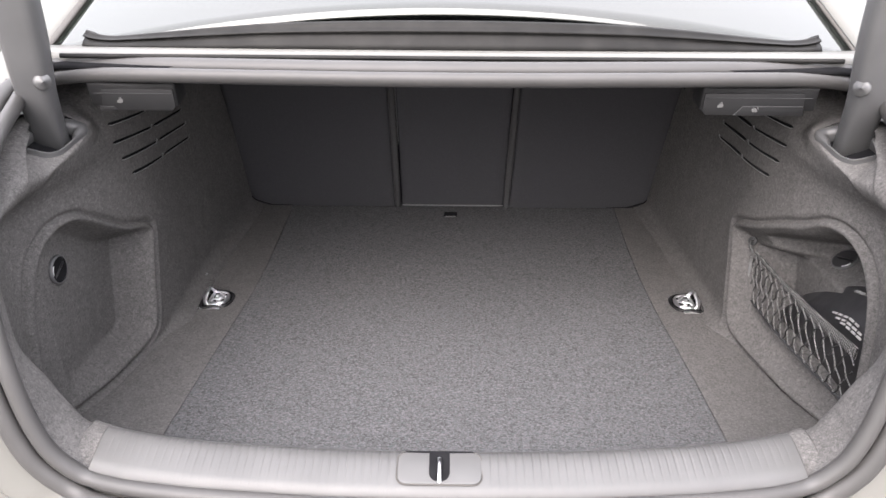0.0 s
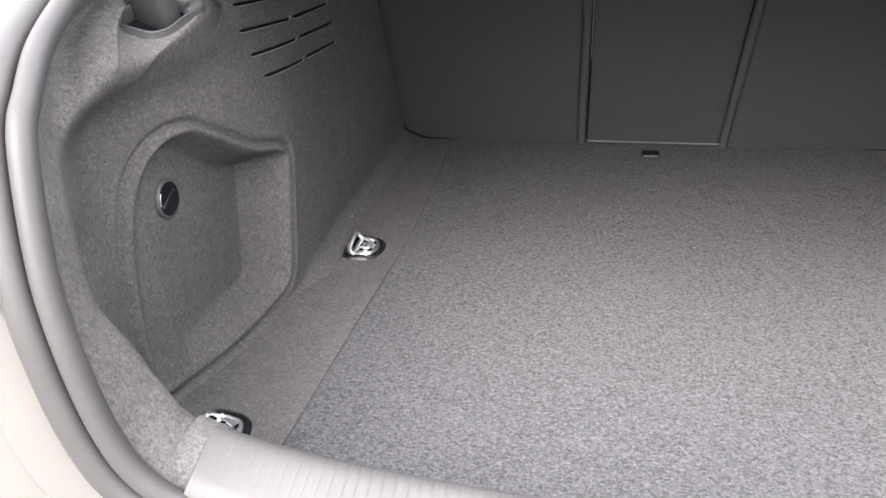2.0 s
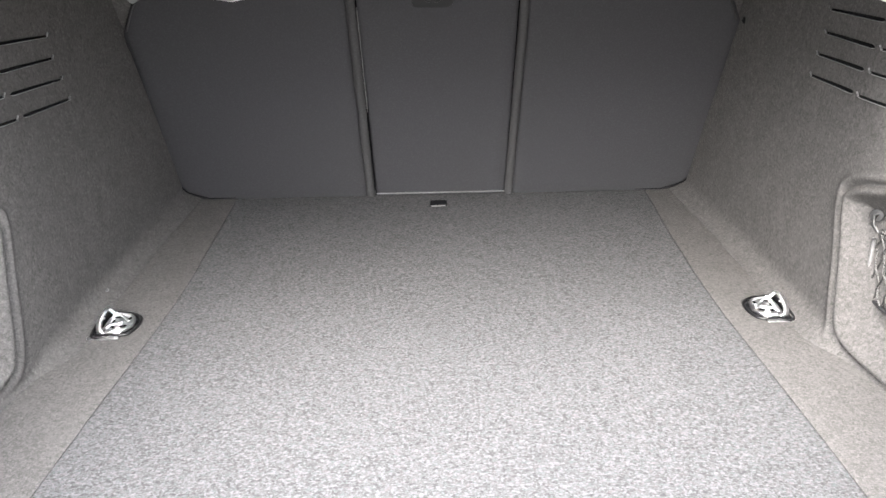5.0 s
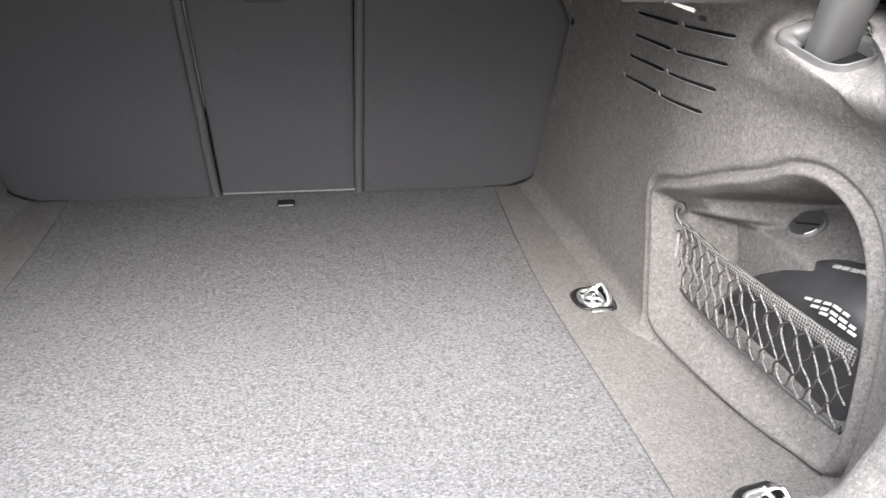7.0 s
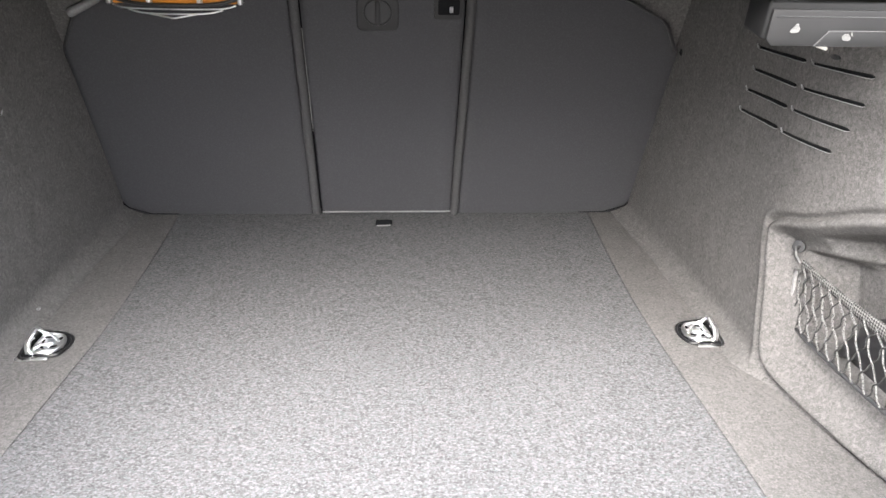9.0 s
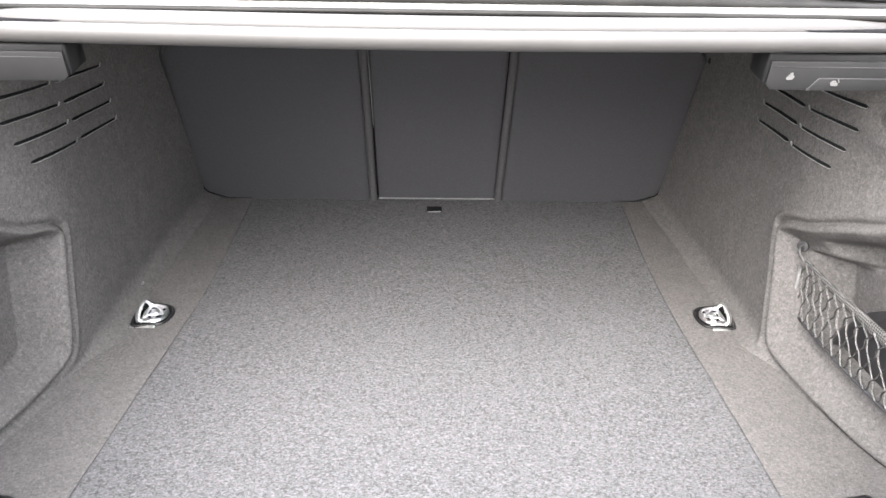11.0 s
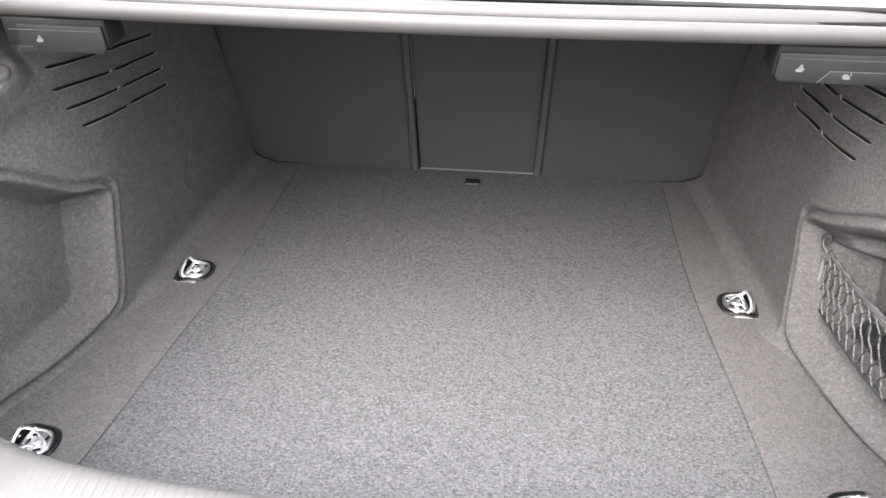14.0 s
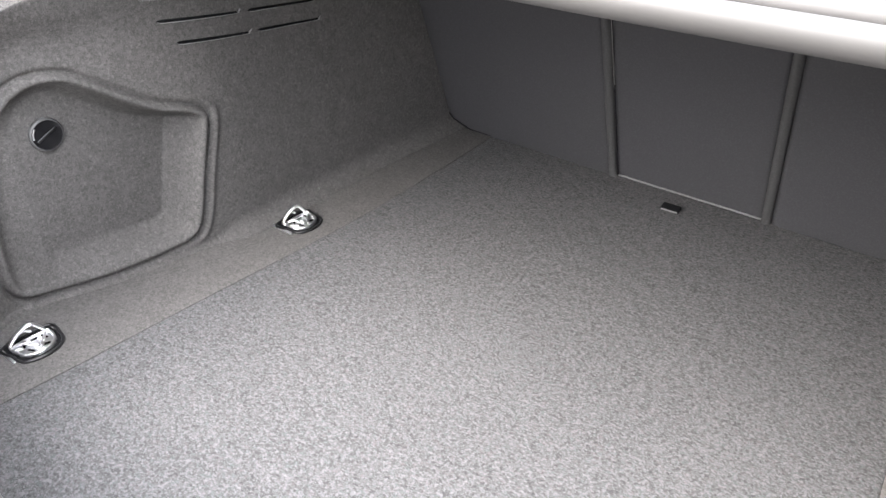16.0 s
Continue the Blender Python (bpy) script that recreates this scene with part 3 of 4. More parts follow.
# slots rise and fall along the wall: pairs of (rear end, front end) in y, z
SLOTS = [((0.452, 0.314), (0.571, 0.302)), ((0.430, 0.346), (0.556, 0.334)), ((0.410, 0.379), (0.545, 0.363)), ((0.412, 0.408), (0.535, 0.395)),
         ((0.585, 0.3015), (0.707, 0.292)), ((0.571, 0.3325), (0.700, 0.322)), ((0.560, 0.3615), (0.690, 0.352)), ((0.551, 0.3935), (0.690, 0.381))]


def wall_x(y, z):
    line = wall_plan(z)
    k = int(np.argmin(np.abs(line[:RIM_S, 1] - y)))
    return line[k, 0]


def side_trim(side):
    t = thing("side_trim", (side * 0.52, 0.5, -0.004), "dark grey moulded felt side trim with a storage recess", "side trim", "boot side trims")
    lining, hole = trim_surface(side, 0.604 if side > 0 else 0.580, side > 0)
    sheet("felt_lining", lining, FELT, t, thick=0.004, flip=side < 0, cut=hole)
    strip = soft_board(lambda y: seam_mix(SEAM_R if side > 0 else SEAM_L, y), lambda y: 0.62, 0.0, 1.075, 0.0003, 24, 120, 0.0012, 0.0007)
    strip[..., 0] *= side
    sheet("floor_edge_strip", strip, FELT, t, "dark grey felt floor edge", thick=0.012, flip=side < 0)
    for (y0, z0), (y1, z1) in SLOTS:
        if side > 0:
            z0, z1 = z0 + 0.005 + 0.06 * (y0 - 0.45), z1 + 0.005 + 0.06 * (y1 - 0.45)
            y0, y1 = y0 - 0.13 * (y0 - 0.45), y1 - 0.13 * (y1 - 0.45)
        n = 25
        rows = []
        for k in range(n):
            f = k / (n - 1)
            y, z = y0 + (y1 - y0) * f, z0 + (z1 - z0) * f
            h = 0.0014 * math.sqrt(max(0.02, 1 - (2 * f - 1) ** 24)) * (1.35 - 0.5 * f)
            x = wall_x(y, z) - 0.0012
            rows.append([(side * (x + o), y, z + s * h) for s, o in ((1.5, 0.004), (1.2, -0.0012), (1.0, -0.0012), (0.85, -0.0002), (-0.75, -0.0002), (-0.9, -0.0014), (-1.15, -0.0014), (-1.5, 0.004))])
        rows = np.array(rows)
        sl = sheet("vent_slot", rows[:, :4], VOID, t, "moulded vent slot edge", flip=side < 0)
        sheet("slot_gap", rows[:, 3:5], VOID, sl, "dark slot opening", flip=side < 0)
        xe = wall_x(y1, z1) - 0.0022
        # highlights on the slot's far end and lower edge, put in as pale pieces
        bar("slot_end_glint", [(side * xe, y1 - 0.004, z1 + 0.0005), (side * xe, y1 - 0.001, z1 + 0.0025), (side * xe, y1 + 0.001, z1 + 0.0045)], 0.0011, SLOT_GLINT, sl, "highlight at the slot end, put in as a pale bar", n=6, up=(1, 0, 0))
        sheet("slot_lip", rows[:, 4:], SLOT_GLINT, sl, "lower slot edge, its highlight put in as pale colour", flip=side < 0)
    return t


trim_left = side_trim(-1)
trim_right = side_trim(1)

# ---- rear seat backs ----
LEAN = 0.385


def on_seat(x, z, proud=0.0):
    return (x, 1.05 - LEAN * z - proud, z + LEAN * proud)


def seat_panel(name, x0, x1, label, corner, top=0.437):
    t = thing(name, ((x0 + x1) / 2, 1.06, 0.0), label, "seat back", "rear seat backs")
    n, m = 40, 60
    P = np.zeros((n, m, 3))
    for i in range(n):
        for j in range(m):
            u, v = i / (n - 1), j / (m - 1)
            x, z = x0 + (x1 - x0) * u, -0.006 + (top + 0.008) * v
            e = min(x - x0, x1 - x)
            puff = 0.004 * min(1, e / 0.02) + 0.0015 * noise.noise((x * 6, z * 6, 2.2))
            cx, cz = corner
            if cx:
                lim = cx
                if z < cz:
                    lim = cx - cz + math.sqrt(max(0, cz * cz - (cz - z) ** 2))
                elif z > 0.398:
                    lim = cx - 0.032 - 2.0 * (z - 0.398)
                elif z > 0.345:
                    lim = cx - 0.6 * (z - 0.345)
                x = x0 + (lim - x0) * u if x0 > 0 else x1 + (-lim - x1) * (1 - u)
            P[i, j] = on_seat(x, z, puff)
    sheet("backrest_cover", P, SEAT, t, thick=0.05, flip=False)
    if corner[0]:
        # a black bar stands in for the edge gap: follows the side, turns in at the foot
        edge = P[-1 if x0 > 0 else 0]
        foot = [on_seat(x, 0.001, 0.004) for x in np.linspace(0.40, 0.452, 5) * (1 if x0 > 0 else -1)]
        line = np.array(foot + [tuple(p) for p in edge[3:46]]) + np.array((0, -0.0015, 0.0008))
        bar("edge_gap", line, [0.0005 + 0.0011 * min(1, k / 6, (len(line) - 1 - k) / 14) for k in range(len(line))], VOID, t, "thin black bar standing in for the dark edge gap", n=6, up=(0, 1, 0.2))
    return t


seat_left = seat_panel("rear_seat_back", -0.497, -0.137, "dark grey cloth rear seat back, upright", (0.505, 0.05))
seat_mid = seat_panel("centre_seat_back", -0.121, 0.138, "dark grey cloth centre seat back with a load hatch", (0, 0))
seat_right = seat_panel("rear_seat_back", 0.152, 0.500, "dark grey cloth rear seat back, upright", (0.507, 0.05))
for x, owner, x2 in ((-0.130, seat_left, -0.131), (0.145, seat_right, 0.148)):
    P = [on_seat(x + (x2 - x) * s, 0.0 + 0.434 * s, 0.0025) for s in np.linspace(0, 1, 30)]
    bar("piping", P, 0.008, PIPING, owner, "thick rounded cloth piping", n=10, up=(0, 1, 0.3))
bar("trim_line", [on_seat(-0.118 + 0.255 * s, 0.004, 0.006) for s in np.linspace(0, 1, 12)], 0.0016, HEM, seat_mid, "pale hem along the bottom", n=6)
bar("side_hem", [on_seat(-0.1202 - 0.001 * s, 0.19 + 0.19 * s, 0.005) for s in np.linspace(0, 1, 12)], 0.0009, HEM, seat_mid, "thin pale hem", n=6, up=(0, 1, 0))

# thin black line beside the lower part of the piping
bar("side_dark_line", [on_seat(-0.1195, 0.006 + 0.19 * s, 0.005) for s in np.linspace(0, 1, 12)], 0.0010, VOID, seat_mid, "thin black line beside the piping", n=6, up=(0, 1, 0))

# ---- sill ----
sill = thing("sill_trim", (0, -0.04, 0.0), "pale grey ribbed plastic loading sill trim", "sill trim")
n = 801


def sill_limit(x):
    """The sill's covers end at the seal."""
    return float(np.interp(abs(x), [0, 0.14, 0.28, 0.36, 0.402, 0.426, 0.46], [-0.082, -0.079, -0.069, -0.058, -0.047, -0.047, -0.039])) + 0.003


SILL = [(-0.104, 0.128), (-0.100, 0.142), (-0.088, 0.150), (-0.066, 0.156), (-0.050, 0.160), (-0.040, 0.162), (-0.030, 0.1625), (-0.022, 0.1605), (-0.016, 0.156), (-0.012, 0.150), (-0.008, 0.10), (-0.004, 0.0)]
P = np.zeros((n, len(SILL), 3))
for i in range(n):
    x = -0.404 + 0.808 * i / (n - 1)
    bow = 0.026 * (x / 0.4) ** 2 + 0.012 * (abs(x) / 0.4) ** 6
    for j, (y, z) in enumerate(SILL):
        rib = (0.0 if (x * 1000) % 9.5 > 2.2 else -0.0008) if 4 <= j <= 7 and abs(x) < 0.392 and abs(x + 0.005) > 0.05 else 0.0
        rib *= 1 - 0.7 * float(smooth_step((abs(x) - 0.27) / 0.08))
        P[i, j] = (x, max(y + bow * (1 - 0.15 * (j < 2)), sill_limit(x)), z + rib)
sheet("ribbed_cover", P, SCUFF, sill, thick=0.003)
LOCK = pose(-0.0085, -0.046, 0.1578, 9)
part("lock_cover", plate(rounded(0.093, 0.042, 0.010), 0.0035, LOCK, 0.0010), SCUFF, sill, "removable pale grey lock cover")
cover_line = [(LOCK @ Vector((a, b, 0.0022)))[:] for a, b in rounded(0.0945, 0.0435, 0.0105, 8)]
bar("cover_joint", cover_line, 0.0007, STOP, sill, "thin joint round the lock cover", closed=True, n=6)
slot = [(-0.0115, 0.0215), (-0.0115, -0.007)] + [(0.0115 * math.cos(a), -0.007 + 0.0115 * math.sin(a)) for a in np.linspace(math.pi * 1.05, math.pi * 1.95, 9)] + [(0.0115, -0.007), (0.0115, 0.0215)]
part("lock_slot", plate(slot[::-1], 0.001, LOCK @ pose(0, 0, 0.0032)), VOID, sill, "black slot for the lid lock", smooth=False)
part("cover_gap", plate([(-0.040, 0.0205), (-0.010, 0.0195), (0.010, 0.0195), (0.040, 0.0205), (0.036, 0.0222), (-0.036, 0.0222)], 0.0012, LOCK @ pose(0, 0, 0.0028)), VOID, sill, "dark gap behind the lock cover", smooth=False)
bar("striker", [(LOCK @ Vector((0, b, h)))[:] for b, h in ((-0.0175, 0.003), (-0.0165, 0.0065), (-0.006, 0.0085), (0.006, 0.0095), (0.009, 0.006))], 0.0026, STEEL, sill, "bright steel striker", n=10, up=(1, 0, 0))

# felt pads between the sill's ends and the side trims
for s, owner in ((-1, trim_left), (1, trim_right)):
    P = np.zeros((16, len(SILL), 3))
    for i in range(16):
        x = 0.396 + 0.031 * i / 15
        bow = 0.026 * (x / 0.4) ** 2 + 0.012 * (x / 0.4) ** 6
        up = np.interp(x, SEAL_X, SEAL_Z) - 0.140
        for j, (y, z) in enumerate(SILL):
            f = min(1.0, j / 6)
            P[i, j] = (s * x, max(y + 0.004 + bow * (1 - 0.15 * (j < 2)), sill_limit(x)), z - 0.003 - 0.007 * (j < 3) + 0.50 * up * (1 - f) + 0.02 * up * f)
    sheet("corner_pad", P, FELT, owner, "felt covered corner", thick=0.003, flip=s < 0)

# ---- shelf, window and body above the opening ----
P = np.array([[(x, y, 0.513 + 0.010 * math.sin((y - 0.3) * 3)) for y in np.linspace(0.318, 1.25, 30)] for x in np.linspace(-0.575, 0.575, 30)])
shelf = sheet("ceiling", P, VOID, None, thick=0.006, flip=True)
tagged(shelf, "black lined underside of the rear parcel shelf", "shelf", kind="structure")


def window_point(u, v):
    """u across from -1 to 1, v up the pane."""
    w = 0.60 - 0.10 * v
    return (u * w, 0.39 + 0.72 * v - 0.035 * u * u * (1 - v) * -1, 0.556 + 0.33 * v - 0.036 * u * u)


P = np.array([[window_point(u, v) for v in np.linspace(0.05 - 0.10 * u * u, 1, 24)] for u in np.linspace(-1, 1, 40)])
sheet("rear_window", P, GLASS, car, "dark tinted rear window reflecting a white sky", thick=0.005)
rows = []
for u in np.linspace(-1, 1, 120):
    x = 0.53 * u
    hgt = float(np.interp(abs(u), [0, 0.15, 0.28, 0.40, 0.51, 0.63, 0.74, 0.84, 0.92, 0.96, 0.985, 1.0], [0.0385, 0.038, 0.0365, 0.0345, 0.0315, 0.026, 0.020, 0.0145, 0.0105, 0.0115, 0.0150, 0.0185]))
    y = 0.378 + 0.022 * u * u
    z = 0.529
    rows.append([(x, y, z), (x, y + 0.004, z + 0.25 * hgt), (x, y + 0.013, z + 0.50 * hgt), (x, y + 0.0135, z + 0.60 * hgt), (x, y + 0.008, z + 0.66 * hgt), (x, y + 0.010, z + 0.72 * hgt), (x, y + 0.019, z + 0.86 * hgt), (x, y + 0.0195, z + 0.93 * hgt), (x, y + 0.024, z + hgt), (x, y + 0.030, z + hgt - 0.002), (x, y + 0.060, z + hgt - 0.012)])
sheet("window_base_strip", np.array(rows), STRIP, car, "black rubber strip along the window base", thick=0.003)
P = np.array([[(x, y, z) for y, z in ((0.341, 0.512), (0.342, 0.527), (0.346, 0.5310), (0.358, 0.5325), (0.378, 0.5305), (0.42, 0.526))] for x in np.linspace(-0.60, 0.60, 20)])
sheet("shelf_panel", P, PAINT, car, "cream painted panel below the window", thick=0.003)
bar("panel_gap", [(x, 0.3360, 0.5285) for x in np.linspace(-0.53, 0.53, 12)], 0.0036, STRIP, car, "dark gap below the window panel", n=6)
for s in (-1, 1):
    P = np.array([[(s * (0.588 + 0.12 * k - 0.10 * v + 0.03 * k * v), 0.425 + 0.685 * v, 0.528 + 0.33 * v + 0.010 * math.sin(k * 3) - 0.06 * k * k) for k in np.linspace(0, 1, 8)] for v in np.linspace(-0.20, 1, 20)])
    bar("window_edge", [np.array(window_point(s * 0.985, v)) + np.array((0, 0, 0.004)) for v in np.linspace(-0.10, 1, 16)], 0.007, STOP, car, "grey rubber edge of the window", n=8, flat=0.5)
    sheet("roof_pillar", P, PAINT, car, "cream painted roof pillar", thick=0.004)

# ---- hinge arms and their sleeves ----
for s in (-1, 1):
    P = catmull([(s * 0.572, 0.345, 0.35), (s * 0.560, 0.320, 0.40), (s * 0.5505, 0.298, 0.45), (s * 0.543, 0.280, 0.500), (s * 0.533, 0.264, 0.58), (s * 0.526, 0.24, 0.70), (s * 0.526, 0.18, 0.82), (s * 0.526, 0.10, 0.90)], 60)
    prof = np.array(rounded(0.056, 0.038, 0.012, 4))
    T, N, B = frames_along(P, False, (0, 1, 0.1))
    swell = 0.76 + 0.24 * smooth_step((P[:, 2] - 0.42) / 0.20)
    G = np.stack([P + (a * swell)[:, None] * N + (b * swell)[:, None] * B for a, b in prof], 1)
    arm = sheet("hinge_arm", G, HINGE, car, "dark grey covered gooseneck hinge arm", wrap_v=True)
    bolt_at = Vector((s * 0.524, 0.266, 0.510))
    bar("bolt", [bolt_at + Vector((-s * 0.006, -0.008, 0.002)) * k for k in (-1, 0.6, 0.8, 1.0)], [0.011, 0.011, 0.009, 0.0004], DULL_STEEL, arm, "dull steel hinge bolt", n=14, up=(0, 0, 1))
    owner = trim_left if s < 0 else trim_right
    mirror = np.array((s, 1, 1))
    A, B_, C, D = [np.array(p) for p in SLEEVE_AT]
    corners = []
    for q, r, t_ in ((D, A, B_), (A, B_, C), (B_, C, D), (C, D, A)):
        for p, k in ((q, 0.34), (q, 0.13), (t_, 0.13), (t_, 0.34)):
            corners.append(r + (p - r) * k + (0.003 if k < 0.2 else 0.0) * (SLEEVE_MID - r) / np.linalg.norm(SLEEVE_MID - r))
    L = catmull(corners, 96, closed=True)
    inward = SLEEVE_MID - L
    tip = smooth_step(((L - SLEEVE_MID) @ sleeve_long - 0.014) / 0.022)
    inward /= np.linalg.norm(inward, axis=1)[:, None]
    lip = (0.006 + 0.013 * tip)[:, None]
    rows = [L - 0.0035 * inward - 0.014 * SLEEVE_N, L - 0.001 * inward + 0.002 * SLEEVE_N, L + 0.002 * inward + 0.0058 * SLEEVE_N, L + 0.3 * lip * inward + 0.0072 * SLEEVE_N,
            L + 0.75 * lip * inward + 0.0062 * SLEEVE_N, L + lip * inward + 0.002 * SLEEVE_N, L + lip * inward - 0.012 * SLEEVE_N]
    sheet("hinge_sleeve", np.stack(rows, 1) * mirror, SLEEVE, owner, "grey plastic sleeve round the hinge arm", wrap_u=True, flip=s < 0)
    low_edge = rows[-1] + 0.001 * SLEEVE_N
    mid = low_edge.mean(0)
    sheet("sleeve_gap", np.stack([low_edge, low_edge * 0.5 + mid * 0.5, np.repeat(mid[None], len(L), 0)], 1) * mirror, VOID, owner, "dark gap inside the hinge sleeve", wrap_u=True)


# ---- release levers under the shelf ----
def release_handle(x0, x1, icons):
    side = 1 if x0 > 0 else -1
    t = thing("release_handle", ((x0 + x1) / 2, 0.33, 0.50), "dark grey seat release lever with white seat symbol", "handle", "seat release levers")
    w = x1 - x0
    cx = (x0 + x1) / 2
    face = pose(cx, 0.316, 0.476, 98, 0, 0)
    part("housing", box((w + 0.010, 0.034, 0.040), face @ pose(side * 0.004, 0.003, -0.024), 0.003), LEVER, t, "black lever housing")
    e = side * w / 2
    out = [(-e, 0.014), (-e, -0.011), (-e + side * 0.006, -0.017), (e - side * 0.008, -0.017), (e - side * 0.014, 0.014)]
    lev = part("lever", plate(out[::side], 0.003, face, 0.0008), LEVER, t, "dark grey pull lever")
    # cut line of the finger flap
    if side > 0:
        flap = [(-0.030, -0.017), (-0.020, -0.004), (0.062, -0.004), (0.062, -0.017)]
    else:
        flap = [(-0.049, -0.017), (-0.049, -0.011), (-0.030, -0.011), (-0.026, -0.017)]
    part("finger_flap", plate(flap[::-1], 0.0012, face @ pose(0, 0, 0.0026), 0.0005), LEVER, lev, "raised finger flap")
    bar("cut_line", [(face @ Vector((a, b + 0.0006, 0.0036)))[:] for a, b in flap[:3]], 0.0006, GREY_PLASTIC, lev, "pale edge of the flap", n=5, up=(0, 1, 0.2))
    bar("top_joint", [(face @ Vector((a, 0.0085, 0.0032)))[:] for a in np.linspace(-w / 2 + 0.003, w / 2 - 0.003, 8)], 0.0005, GREY_PLASTIC, lev, "pale joint along the lever", n=5, up=(0, 1, 0.2))
    for k, ix in enumerate(icons):
        turn = 1 if k == 0 else -1
        at = face @ pose(ix - cx, -0.002 - 0.006 * k, 0.0034 + 0.0008 * k)
        cushion = [(-0.0050, -0.0008), (-0.0040, 0.0006), (0.0022, 0.0008), (0.0046, 0.0014), (0.0050, -0.0004), (0.0030, -0.0036), (-0.0034, -0.0042), (-0.0052, -0.0030)]
        back = [(-0.0034, 0.0014), (-0.0016, 0.0030), (0.0026, 0.0034), (0.0040, 0.0018), (0.0034, 0.0012), (-0.0010, 0.0012)]
        rest = [(-0.0016, 0.0040), (-0.0004, 0.0056), (0.0018, 0.0058), (0.0026, 0.0046), (0.0020, 0.0038)]
        if k:
            rest = [(-0.0066, 0.0012), (-0.0052, 0.0052), (-0.0040, 0.0050), (-0.0052, 0.0010)]
        for piece in (cushion, back, rest):
            part("symbol", plate([(0.80 * a * turn, 0.80 * b) for a, b in piece][::turn], 0.0006, at), SYMBOL, lev, "pale printed seat symbol", smooth=False)
    return t


release_handle(0.343, 0.490, (0.366, 0.413))
release_handle(-0.486, -0.376, (-0.450,))


# ---- small lamps on the side walls behind the levers ----
def boot_lamp(side):
    t = thing("boot_lamp", (side * 0.517, 0.535, 0.424), "slim boot lamp with a white lens in the felt wall", "lamp", "boot lamps")
    turn = Euler((radians(90), 0, radians(-90 * side))).to_matrix().to_4x4()
    m = pose(side * 0.5165, 0.535, 0.4255) @ turn

    def outline(points):
        pts = [(-side * a, b) for a, b in points]
        return pts[::-1] if side > 0 else pts

    part("frame", plate(outline([(-0.044, 0.0005), (-0.040, -0.0042), (0.030, -0.0030), (0.046, 0.0004), (0.046, 0.0030), (-0.040, 0.0045)]), 0.0022, m, 0.0008), FELT, t, "felt-covered lamp surround")
    part("lens", plate(outline([(-0.034, 0.0), (-0.031, -0.0022), (0.010, -0.0014), (0.042, 0.0012), (0.042, 0.0019), (-0.030, 0.0026)]), 0.0020, m @ pose(0, 0, 0.0016), 0.0006), LAMP_LENS, t, "white lens, pointed at one end")
    # a dent near the lamp's end, its shade put in as a dark oval plate
    part("oval_dent", plate(outline([(0.009 * math.cos(k), 0.0032 * math.sin(k)) for k in np.linspace(0, 2 * math.pi, 20, endpoint=False)]), 0.0016, m @ pose(side * 0.050, -0.006, 0.0), 0.0006), BLACK_PLASTIC, t, "dark oval standing in for a shaded dent")
    return t


boot_lamp(-1)
boot_lamp(1)


